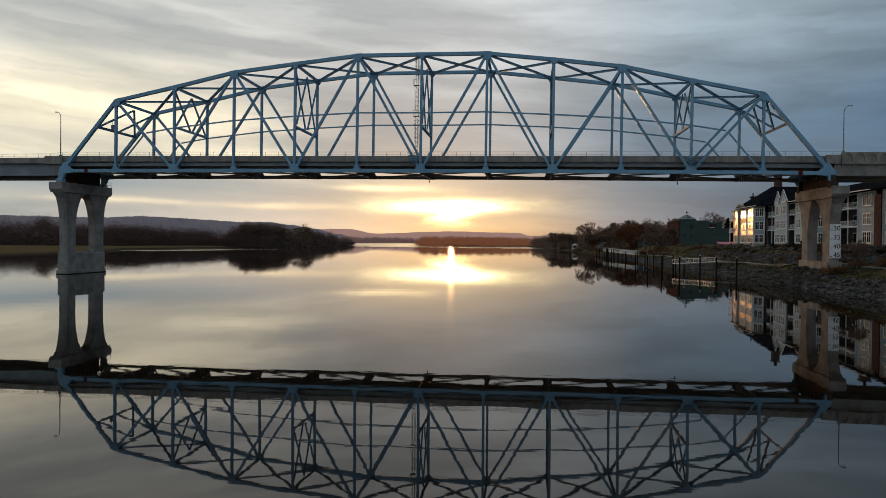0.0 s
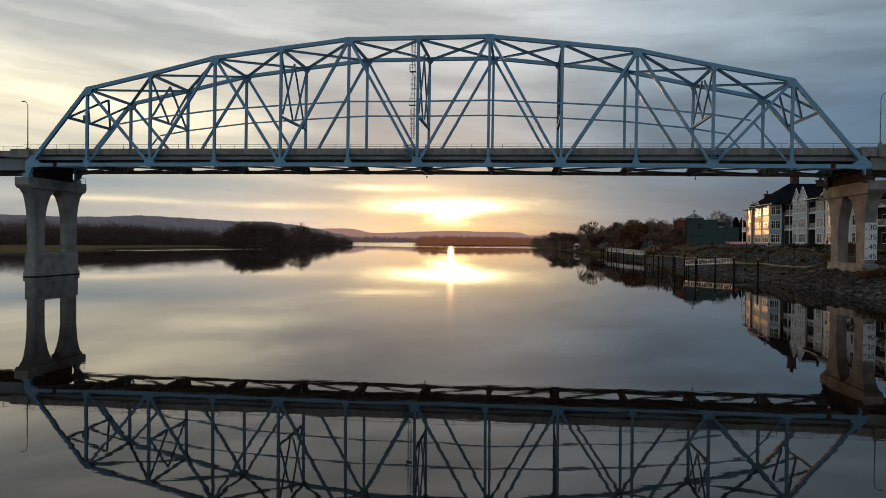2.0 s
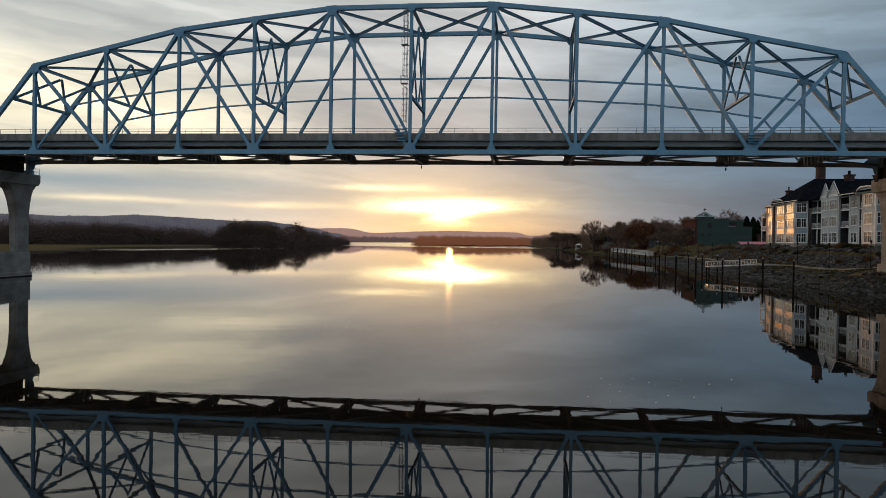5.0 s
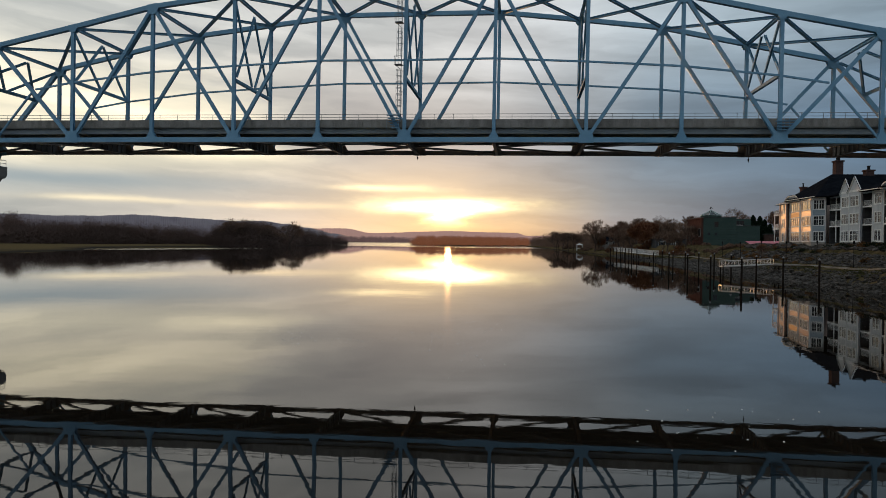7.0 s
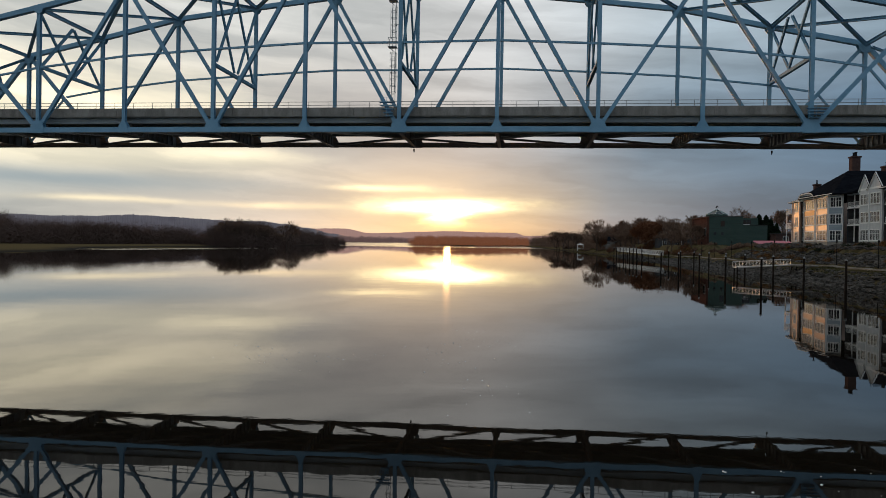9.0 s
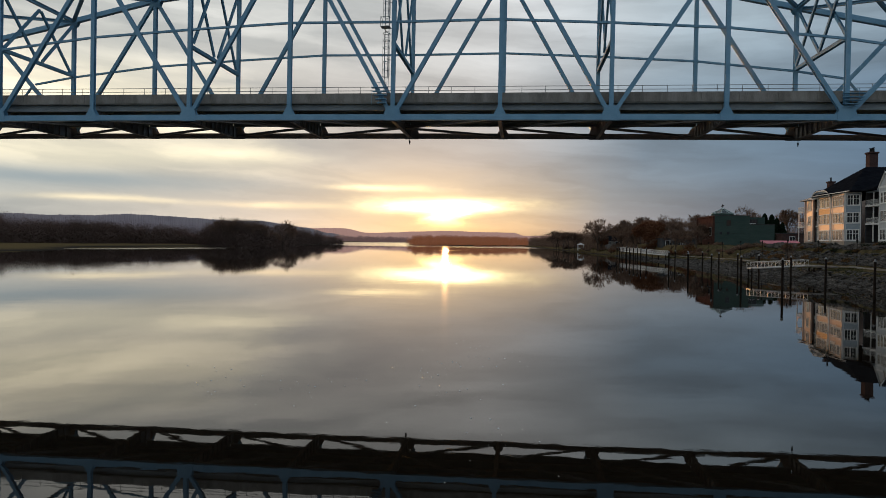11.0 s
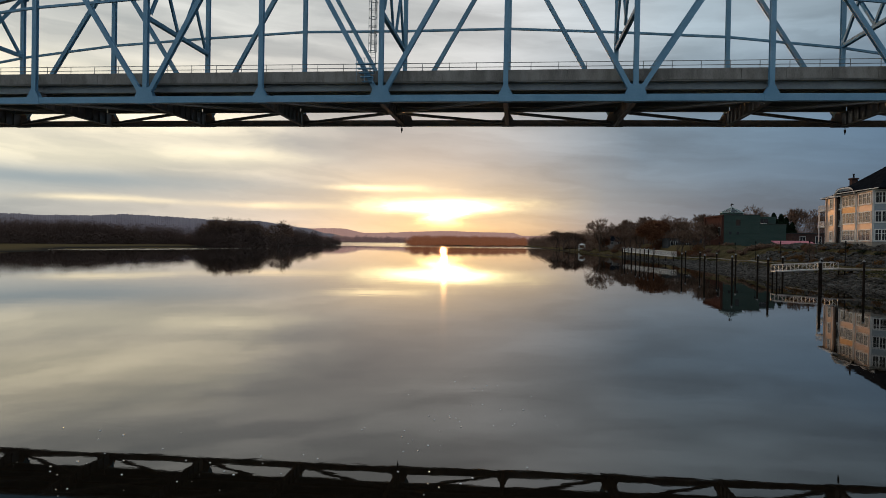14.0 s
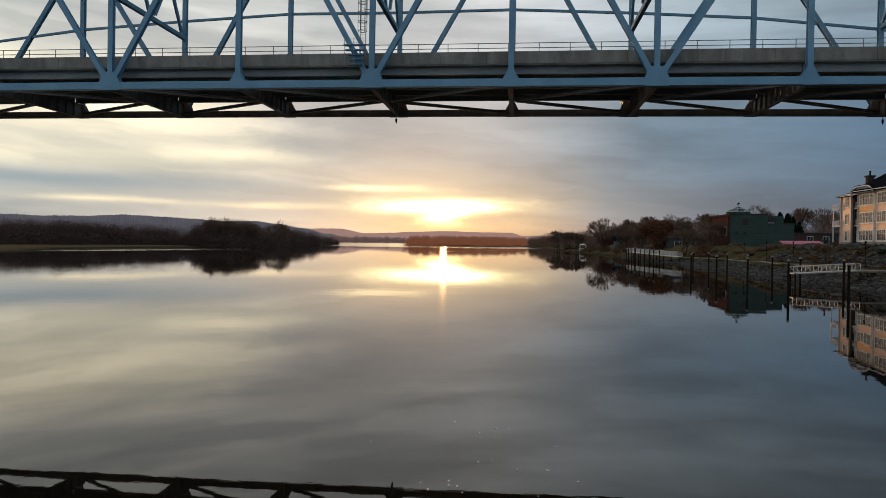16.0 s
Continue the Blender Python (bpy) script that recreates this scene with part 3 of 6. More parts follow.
# fittings on the truss
ENDSTEEL = plain("rusty_shaded_steel", (0.035, 0.026, 0.022), (0.075, 0.055, 0.045), 0.9, 0.8, 10)
# Ladder and cages in girder grey: their backlit darkness is put into the colour.
ladder = part("ladder", bmesh.new(), DARKSTEEL, bridge)


def rung_ladder():
    bm = bmesh.new()
    x, y = -0.75, -0.15
    for s in (-0.22, 0.22):
        sweep(bm, (x + s, y, 22.6), (x + s, y, TOP[6] + 0.4), box_profile(0.05, 0.07, 0.005), (0, 1, 0))
    z = 22.8
    while z < TOP[6] + 0.3:
        tube(bm, (x - 0.22, y, z), (x + 0.22, y, z), 0.015, sides=4)
        z += 0.33
    for z in (23.6, 26.6, 30.1, 33.0, 35.7, 39.0):
        sweep(bm, (x, y, z), (-0.2, 0, z), box_profile(0.06, 0.06, 0.005), (0, 1, 0))
    return bm


rung_ladder().to_mesh(ladder.data)
for z0, z1 in ((24.6, 29.4), (31.2, 35.0), (36.8, 40.8)):
    bm = bmesh.new()
    x, y, r = -0.75, -0.5, 0.38
    n = 12
    z = z0
    while z < z1 + 0.1:
        ring = [Vector((x + r * math.cos(2 * math.pi * i / n), y + r * math.sin(2 * math.pi * i / n), z)) for i in range(n)]
        for a, b in zip(ring, ring[1:] + ring[:1]):
            tube(bm, a, b, 0.028, sides=4)
        z += 0.8
    for i in range(0, n, 2):
        a = 2 * math.pi * (i + 0.5) / n
        tube(bm, (x + r * math.cos(a), y + r * math.sin(a), z0), (x + r * math.cos(a), y + r * math.sin(a), z1), 0.022, sides=4)
    part("safety_cage", bm, DARKSTEEL, ladder)
for z in (30.1, 35.7):
    bm = box(bmesh.new(), (-1.35, -1.0, z - 0.06), (-0.3, -0.05, z), 0.01)
    for px, py in ((-1.33, -0.98), (-0.82, -0.98), (-0.32, -0.98), (-1.33, -0.1)):
        tube(bm, (px, py, z), (px, py, z + 1.05), 0.025, sides=5)
    for h in (0.55, 1.05):
        tube(bm, (-1.33, -0.98, z + h), (-0.32, -0.98, z + h), 0.022, sides=5)
        tube(bm, (-1.33, -0.98, z + h), (-1.33, -0.1, z + h), 0.022, sides=5)
    sweep(bm, (-1.3, -0.9, z - 0.05), (-0.3, -0.2, z - 0.8), box_profile(0.05, 0.05, 0.005), (0, 1, 0))
    part("platform", bm, DARKSTEEL, ladder)
bm = bmesh.new()
for k in range(5):
    box(bm, (-2.3 + k * 0.16, -0.9, 23.35 - k * 0.42), (-0.45 - 0.05 * k, -0.35, 23.41 - k * 0.42), 0.01)
for px in (-2.2, -1.4, -0.6):
    tube(bm, (px, -0.88, 21.5), (px, -0.88, 23.9), 0.022, sides=5)
for h in (22.9, 23.5, 23.9):
    tube(bm, (-2.2, -0.88, h), (-0.6, -0.88, h), 0.02, sides=5)
part("access_stair", bm, STEEL, ladder)
bm = bmesh.new()
for k in range(4):
    box(bm, (XS[10] - 0.65 + k * 0.06, -0.9, 22.45 - k * 0.36), (XS[10] + 1.55 - k * 0.22, -0.36, 22.51 - k * 0.36), 0.01)
for px in (XS[10] - 0.5, XS[10] + 0.25, XS[10] + 0.85):
    tube(bm, (px, -0.88, 21.3), (px, -0.88, 22.95), 0.022, sides=5)
tube(bm, (XS[10] - 0.5, -0.88, 22.95), (XS[10] + 0.85, -0.88, 22.95), 0.02, sides=5)
part("access_stair", bm, STEEL, bridge)
k = (29.4 - low(0)) / (TOP[1] - low(0))
px = XS[0] + (XS[1] - XS[0]) * k - 0.35
bm = box(bmesh.new(), (px - 0.22, 4.5, 28.55), (px + 0.22, 4.95, 29.75), 0.03)
for h in (28.75, 29.15, 29.55):
    tube(bm, (px, 4.5, h), (px, 4.36, h), 0.13, 0.13, 8)
tube(bm, (px, 4.72, 29.75), (px, 4.72, 30.5), 0.04, sides=5)
part("signal_box", bm, DARKSTEEL, bridge, "small dark signal box hung from the portal bracing")

BLACK = plain("black_iron", (0.012, 0.012, 0.013), (0.03, 0.03, 0.03), 0.5, 3.0)
for nx, ny in ((XS[6] - 0.2, W - 0.3), (48.55, W + 0.75)):
    bm = tube(bmesh.new(), (nx, ny, low(6) + 0.1), (nx, ny, low(6) - 0.75), 0.035)
    tube(bm, (nx, ny, low(6) - 0.62), (nx, ny, low(6) - 0.95), 0.12, 0.10, 8)
    tube(bm, (nx, ny, low(6) - 0.95), (nx, ny, low(6) - 1.12), 0.05, 0.05, 6)
    box(bm, (nx - 0.06, W - 0.35, low(6) - 0.05), (nx + 0.06, W + 0.8, low(6) + 0.1))
    part("navigation_light", bm, BLACK, bridge, "small black navigation light hanging from the truss")
for nx in (-65.7, 65.8):
    part("expansion_cover", block((nx - 0.35, -0.33, low(1) - 0.34), (nx + 0.35, 0.33, low(1) + 0.36), 0.02), RUST, bridge, "dull red painted cover plate")
for s in (-1, 1):
    for yy in (0.0, W):
        bm = box(bmesh.new(), (s * 71.2 - 0.65, yy - 0.55, 17.85 if s < 0 else 17.5), (s * 71.2 + 0.65, yy + 0.55, 18.5), 0.04)
        sweep(bm, (s * 71.1, yy, 18.4), (s * 71.1, yy, low(0) - 0.3), box_profile(0.9, 0.7), (0, 1, 0))
        # right bearings take the dark steel: deck shade put into the colour
        part("bearing", bm, STEEL if s < 0 else ENDSTEEL, bridge)

for s in (-1, 1):
    part("end_beam", block((s * 71.3 - 0.5, 1.0, 17.95 if s < 0 else 17.9), (s * 71.3 + 0.5, 11.8, 21.3), 0.04), ENDSTEEL, bridge)

# ---- approach spans ----


def arch_wall(x0, x1, y0, y1, z0, z1):
    """A solid parapet with a row of arched recesses on its river face."""
    bm = box(bmesh.new(), (x0, y0 + 0.20, z0), (x1, y1, z1), 0.03)
    k = max(1, round((x1 - x0) / 1.9))
    wd = (x1 - x0) / k
    for j in range(k):
        a, b = x0 + wd * j, x0 + wd * (j + 1)
        mid, r = (a + b) / 2, wd * 0.36
        h0, h1 = z0 + 0.35, z1 - 0.28
        arc = [(mid + r * math.cos(math.pi * i / 8), h1 - r + r * math.sin(math.pi * i / 8)) for i in range(9)]
        inner = [(mid + r, h0)] + arc + [(mid - r, h0)]
        outer = [(b, z0)] + [(b, z1 - 0.02)] * 1 + [(mid, z1 - 0.02)] + [(a, z1 - 0.02)] + [(a, z0)]
        iv = [bm.verts.new((x, y0, z)) for x, z in inner]
        ov = [bm.verts.new((x, y0, z)) for x, z in outer]
        back = [bm.verts.new((x, y0 + 0.21, z)) for x, z in inner]
        m = len(iv)
        bm.faces.new((ov[0], ov[1], iv[1], iv[0]))
        for i in range(1, 5):
            bm.faces.new((iv[i], ov[1], iv[i + 1]))
        bm.faces.new((ov[1], ov[2], iv[5]))
        bm.faces.new((ov[2], ov[3], iv[5]))
        for i in range(5, 9):
            bm.faces.new((iv[i], ov[3], iv[i + 1]))
        bm.faces.new((iv[9], ov[3], ov[4], iv[10]))
        bm.faces.new((iv[10], ov[4], ov[0], iv[0]))
        for i in range(m):
            bm.faces.new((iv[i], iv[(i + 1) % m], back[(i + 1) % m], back[i]))
    bmesh.ops.recalc_face_normals(bm, faces=bm.faces[:])
    return bm


left_span = thing("approach_span", "grey girder approach span with concrete parapet and pipe rails", "bridge")
left_span.matrix_basis = pose(0, 0, 0.36)
deck_run(-330.0, -72.8, left_span, DECK - 0.32, 6.0)
for y in (1.5, 4.2, 6.8, 9.4, 12.1):
    part("girder", sweep(bmesh.new(), (-330, y, 20.42), (-73.4, y, 20.42), h_profile(0.5, 2.4, 0.05), (0, 0, 1)), DARKSTEEL, left_span)
part("end_diaphragm", block((-73.3, 0.8, 19.2), (-71.9, W - 0.8, 21.6), 0.04), CONCRETE, left_span)
part("end_wall", block((-75.0, 0.32, 21.4), (-71.3, 0.71, 22.95), 0.04), PARAPET, left_span)
for x in (-118, -165, -212, -260, -306):
    part("pier_wall", block((x - 0.8, 1.0, -2.0), (x + 0.8, W - 1.0, 18.0), 0.1), CONCRETE, left_span)
    part("pier_cap", block((x - 1.1, -0.6, 18.0), (x + 1.1, W + 0.6, 19.2), 0.1), CONCRETE, left_span)

right_span = thing("approach_span", "concrete approach span whose parapet has a row of arched recesses", "bridge")
right_span.matrix_basis = pose(-1.1, 0, -0.38)
part("deck_slab", block((72.8, 0.78, 21.55), (230, W - 0.78, DECK), 0.03), CONCRETE, right_span)
part("road_surface", block((72.8, 1.35, DECK + 0.004), (230, W - 1.35, DECK + 0.05)), ASPHALT, right_span)
for yy in ((-0.1, 0.45), (W - 0.45, W + 0.1)):
    for j in range(11):
        a = 73.6 + j * 7.7
        part("parapet_length", arch_wall(a + 0.01, a + 7.69, yy[0], yy[1], 21.55, 23.55), PARAPET, right_span)
for y in (0.9, 3.9, 6.8, 9.7, 12.7):
    part("girder", block((72.6, y - 0.42, 19.5), (230, y + 0.42, 21.55), 0.08), CONCRETE if y < 1 else DARKSTEEL, right_span)
part("end_wall", block((71.2, 0.1, 21.6), (73.58, 0.75, 23.1), 0.04), PARAPET, right_span)
for x in (118, 165, 212):
    part("pier_wall", block((x - 0.8, 1.0, 4.0), (x + 0.8, W - 1.0, 18.4), 0.1), CONCRETE, right_span)
    part("pier_cap", block((x - 1.1, -0.6, 18.4), (x + 1.1, W + 0.6, 19.49), 0.1), CONCRETE, right_span)

# ---- main piers ----


def flared_column(x0, x1, y_foot, y_head, z0, z1, spread_x):
    """A shaft whose faces curve outwards towards the cap. y_foot, y_head: (near, far) edges."""
    bm = bmesh.new()
    rings = []
    for k in range(13):
        f = k / 12
        z = z0 + (z1 - z0) * f
        k0 = max(0.0, (f - 0.38) / 0.62)
        g = 0.85 * (1 - math.sqrt(max(0.0, 1 - k0 * k0))) + 0.15 * k0 ** 2
        ya = y_foot[0] + (y_head[0] - y_foot[0]) * g
        yb = y_foot[1] + (y_head[1] - y_foot[1]) * g
        xa, xb = x0 - spread_x * g, x1 + spread_x * g
        c = 0.10
        rings.append([bm.verts.new(p) for p in ((xa + c, ya, z), (xb - c, ya, z), (xb, ya + c, z), (xb, yb - c, z), (xb - c, yb, z), (xa + c, yb, z), (xa, yb - c, z), (xa, ya + c, z))])
    for a, b in zip(rings, rings[1:]):
        for i in range(8):
            bm.faces.new((a[i], a[(i + 1) % 8], b[(i + 1) % 8], b[i]))
    bm.faces.new(rings[0][::-1])
    bm.faces.new(rings[-1])
    return bm


PIERWET = plain("wet_dark_concrete", (0.016, 0.016, 0.015), (0.04, 0.038, 0.034), 0.5, 0.8, 14)


# One concrete, two copies: the piers' unequal light is put into the colour.
PIERPALE = plain("pale_pier_concrete", (0.19, 0.182, 0.166), (0.37, 0.35, 0.325), 0.9, 0.45, 22, relief=0.006)
PIERDIM = plain("dim_pier_concrete", (0.17, 0.158, 0.142), (0.34, 0.315, 0.285), 0.9, 0.45, 22, relief=0.006)


def main_pier(cx, z_base, z_plinth, top, label, mat):
    pier = thing("bridge_pier", label, "bridge pier", "main piers of the bridge")
    part("plinth", block((cx - 1.05, 1.0, z_base), (cx + 1.05, 13.1, z_plinth), 0.10), mat, pier)
    part("footing_course", block((cx - 1.22, 0.8, z_base), (cx + 1.22, 13.3, min(z_base + 3.9, z_plinth + 0.25)), 0.08), mat, pier)
    part("tide_line", block((cx - 1.232, 0.788, WATER_Z - 0.4), (cx + 1.232, 13.312, WATER_Z + 0.16), 0.02), PIERWET, pier)
    part("web_wall", block((cx - 0.6, 3.8, z_plinth - 0.3), (cx + 0.6, 10.3, z_plinth + 0.25), 0.05), mat, pier)
    for foot, head in (((1.2, 3.9), (-0.5, 6.6)), ((10.2, 12.9), (7.5, 14.5))):
        part("column", flared_column(cx - 0.85, cx + 0.85, foot, head, z_plinth, top - 2.0, 0.25), mat, pier)
        part("column_rib", flared_column(cx - 0.55, cx + 0.55, (foot[0] - 0.14, foot[0] + 0.3), (head[0] - 0.10, head[0] + 0.3), z_plinth, top - 2.1, 0.2), mat, pier)
    bm = bmesh.new()
    xs = (-1.4, 1.4)
    prof = [(-1.1, top - 1.4), (-0.6, top - 2.0), (14.6, top - 2.0), (15.1, top - 1.4), (15.1, top), (-1.1, top)]
    a = [bm.verts.new((cx + xs[0], y, z)) for y, z in prof]
    b = [bm.verts.new((cx + xs[1], y, z)) for y, z in prof]
    bm.faces.new(a)
    bm.faces.new(b[::-1])
    for i in range(6):
        bm.faces.new((a[i], b[i], b[(i + 1) % 6], a[(i + 1) % 6]))
    bmesh.ops.recalc_face_normals(bm, faces=bm.faces[:])
    bmesh.ops.bevel(bm, geom=bm.edges[:], offset=0.07, segments=1, affect="EDGES")
    part("cap", bm, mat, pier)
    return pier


left_pier = main_pier(-71.6, -3.0, 4.3, 18.2, "weathered concrete twin-column pier standing in the river", PIERPALE)
bm = bmesh.new()
for yy in (13.0, 15.0):
    for xx in (-72.6, -70.4):
        tube(bm, (xx, yy, 18.2), (xx, yy, 19.3), 0.03)
for h in (18.75, 19.3):
    for a, b in (((-72.6, 15.0), (-70.4, 15.0)), ((-70.4, 13.0), (-70.4, 15.0)), ((-72.6, 13.0), (-72.6, 15.0))):
        tube(bm, (*a, h), (*b, h), 0.025)
part("inspection_rail", bm, GALV, left_pier)
right_pier = main_pier(72.0, 1.6, 4.2, 17.4, "weathered concrete twin-column pier on the stony bank with a clearance gauge", PIERDIM)

WHITE = plain("white_paint", (0.62, 0.63, 0.62), (0.80, 0.80, 0.78), 0.5, 0.8, 12)
board = part("clearance_gauge", block((71.1, 0.84, 5.08), (72.9, 0.91, 10.95), 0.01), WHITE, right_pier, "white clearance gauge board with black numerals")


def text_mesh(body, size, mat, parent, at, name="numeral", depth=0.008, turn=(90, 0, 0)):
    cu = bpy.data.curves.new(name, "FONT")
    cu.body, cu.size, cu.extrude, cu.align_x, cu.align_y = body, size, depth, "CENTER", "CENTER"
    tmp = new("tmp", cu)
    me = bpy.data.meshes.new_from_object(tmp.evaluated_get(bpy.context.evaluated_depsgraph_get()))
    bpy.data.objects.remove(tmp)
    me.materials.clear()
    me.materials.append(mat)
    ob = new(name, me)
    ob.parent = parent
    ob.matrix_basis = pose(*at, *turn)
    return ob


for num, z in (("30", 10.18), ("35", 8.63), ("40", 7.08), ("45", 5.63)):
    text_mesh(num, 1.15, BLACK, board, (72.25, 0.835, z))
    part("tick_mark", block((71.15, 0.83, z - 0.3), (71.55, 0.839, z - 0.2)), BLACK, board)

# ---- lamps on the approaches ----


def road_lamp(x, y, z, lean, tall):
    lamp = thing("street_lamp", "tall thin galvanised street lamp on the bridge parapet", "street lamp", "lamps on the bridge")
    part("pole", tube(bmesh.new(), (x, y, z), (x, y, z + tall), 0.11, 0.065, 8), GALV, lamp)
    part("base_plate", block((x - 0.2, y - 0.2, z), (x + 0.2, y + 0.2, z + 0.25), 0.02), GALV, lamp)
    bm = bmesh.new()
    pts = [Vector((x + lean * 1.3 * (1 - math.cos(a)), y + 0.25 * (1 - math.cos(a)), z + tall - 0.05 + 1.2 * math.sin(a))) for a in [math.pi * 0.56 * k / 8 for k in range(9)]]
    for a, b in zip(pts, pts[1:]):
        tube(bm, a, b, 0.06, sides=6)
    part("arm", bm, GALV, lamp)
    e = pts[-1]
    part("lamp_head", block(e + Vector((-0.30, -0.14, -0.08)), e + Vector((0.30, 0.14, 0.08)), 0.05), GALV, lamp)


road_lamp(-71.65, 0.5, 23.3, -0.75, 7.6)
road_lamp(72.8, 0.2, 23.17, 0.75, 6.8)

# ---- riverside apartment house ----
SIDING = plain("blue_grey_siding", (0.27, 0.33, 0.38), (0.36, 0.42, 0.47), 0.6, 0.5, 10, stretch=(1, 1, 4))
PALE = plain("pale_board_siding", (0.42, 0.44, 0.46), (0.56, 0.57, 0.58), 0.6, 0.5, 10, stretch=(2, 2, 0.3))
CREAM = plain("peach_siding", (0.54, 0.40, 0.33), (0.63, 0.48, 0.40), 0.34, 0.5, 10, stretch=(1, 1, 4), gloss=0.0012)
SHINGLE = plain("brown_shingle_panel", (0.24, 0.13, 0.07), (0.36, 0.21, 0.11), 0.7, 1.0, 10, gloss=0.15)
ROOFING = plain("dark_roof_shingles", (0.006, 0.007, 0.010), (0.013, 0.015, 0.019), 0.95, 0.6, 12, stretch=(1, 1, 3), relief=0.02)
BRICK = plain("dark_red_brick", (0.060, 0.040, 0.037), (0.10, 0.064, 0.058), 0.85, 1.2, 12)
STONE = plain("grey_stone_base", (0.18, 0.17, 0.16), (0.34, 0.32, 0.29), 0.9, 0.8, 10)
# Recess back walls near black: the shade inside is put into the colour.
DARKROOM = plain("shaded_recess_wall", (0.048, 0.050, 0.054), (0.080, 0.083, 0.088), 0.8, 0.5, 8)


def _glass(n, p, pos):
    f = n.noise(pos, 0.7, 2)
    n.put(p.inputs["Base Color"], n.mix(f, (0.012, 0.014, 0.017), (0.035, 0.038, 0.042)))
    p.inputs["Roughness"].default_value = 0.06
    p.inputs["Specular IOR Level"].default_value = 0.30
    p.inputs["IOR"].default_value = 1.5


GLASS = material("window_glass", _glass)


class Wall:
    """A straight wall from a to b (plan points); outward is to the right of a -> b turned towards the river."""

    def __init__(self, a, b):
        self.a, self.b = Vector((*a, 0)), Vector((*b, 0))
        self.len = (self.b - self.a).length
        self.u = (self.b - self.a).normalized()
        self.n = Vector((self.u.y, -self.u.x, 0))

    def at(self, s, z, out=0.0):
        return self.a + self.u * s + self.n * out + Vector((0, 0, z))

    def slab(self, bm, s0, s1, z0, z1, out0, out1):
        c = [self.at(s, z, o) for o in (out0, out1) for s, z in ((s0, z0), (s1, z0), (s1, z1), (s0, z1))]
        v = [bm.verts.new(p) for p in c]
        for f in ((0, 1, 2, 3), (7, 6, 5, 4), (0, 4, 5, 1), (1, 5, 6, 2), (2, 6, 7, 3), (3, 7, 4, 0)):
            bm.faces.new([v[i] for i in f])
        return bm


def solid(wall, s0, s1, z0, z1, out0, out1, name, mat, parent):
    bm = wall.slab(bmesh.new(), s0, s1, z0, z1, out0, out1)
    bmesh.ops.recalc_face_normals(bm, faces=bm.faces[:])
    return part(name, bm, mat, parent)


def window(wall, s, z, w, h, lights, parent, rows=2):
    """White-framed window, s: middle along the wall, z: sill height; lights side by side, each with its bars."""
    bm = bmesh.new()
    t = 0.19
    for a, b, c, d in ((s - w / 2 - t, s + w / 2 + t, z - t, z), (s - w / 2 - t, s + w / 2 + t, z + h, z + h + t), (s - w / 2 - t, s - w / 2, z, z + h), (s + w / 2, s + w / 2 + t, z, z + h)):
        wall.slab(bm, a, b, c, d, 0.0, 0.09)
    lw = w / lights
    for k in range(1, lights):
        wall.slab(bm, s - w / 2 + lw * k - 0.11, s - w / 2 + lw * k + 0.11, z, z + h, 0.0, 0.08)
    for k in range(lights):
        wall.slab(bm, s - w / 2 + lw * k, s - w / 2 + lw * (k + 1), z + h * 0.62, z + h * 0.62 + 0.06, 0.0, 0.06)
        wall.slab(bm, s - w / 2 + lw * (k + 0.5) - 0.035, s - w / 2 + lw * (k + 0.5) + 0.035, z, z + h, 0.0, 0.05)
    bmesh.ops.recalc_face_normals(bm, faces=bm.faces[:])
    win = part("window", bm, WHITE, parent)
    for k in range(lights):
        solid(wall, s - w / 2 + lw * k + 0.02, s - w / 2 + lw * (k + 1) - 0.02, z + 0.01, z + h - 0.01, 0.006, 0.03, "pane", GLASS, win)
    solid(wall, s - w / 2 - 0.2, s + w / 2 + 0.2, z - t - 0.07, z - t, 0.0, 0.16, "sill", WHITE, win)


house = thing("apartment_building", "three-storey grey-sided riverside apartment building with white trim and dark hipped roof", "building")
house.matrix_basis = pose(-1.0, -2.0, -1.2) @ Matrix.Diagonal((1, 1, 1.044, 1))
BASE, EAVE = 8.4, 18.7
FLOORS = (8.55, 12.1, 15.75)


def bay_wall(a, b, mat, groups, top=EAVE, panel=None, corner=True, floors=FLOORS, wh=1.95):
    wall = Wall(a, b)
    solid(wall, 0, wall.len, BASE - 0.9, top, -0.35, 0.0, "wall", mat, house)
    solid(wall, 0, wall.len, BASE - 0.9, BASE, 0.004, 0.12, "stone_base", STONE, house)
    if panel:
        solid(wall, 0.15, wall.len - 0.15, FLOORS[2] - 1.35, FLOORS[2] - 0.25, 0.004, 0.06, "shingle_panel", panel, house)
    for z in floors:
        for s, w, lights in groups:
            window(wall, wall.len * s, z + 0.2, w, wh, lights, house)
    if corner:
        for s in (0.0, wall.len - 0.18):
            solid(wall, s, s + 0.18, BASE, top - 0.25, 0.004, 0.07, "corner_trim", WHITE, house)
    solid(wall, 0, wall.len, top - 0.42, top - 0.02, 0.008, 0.09, "frieze", WHITE, house)
    return wall


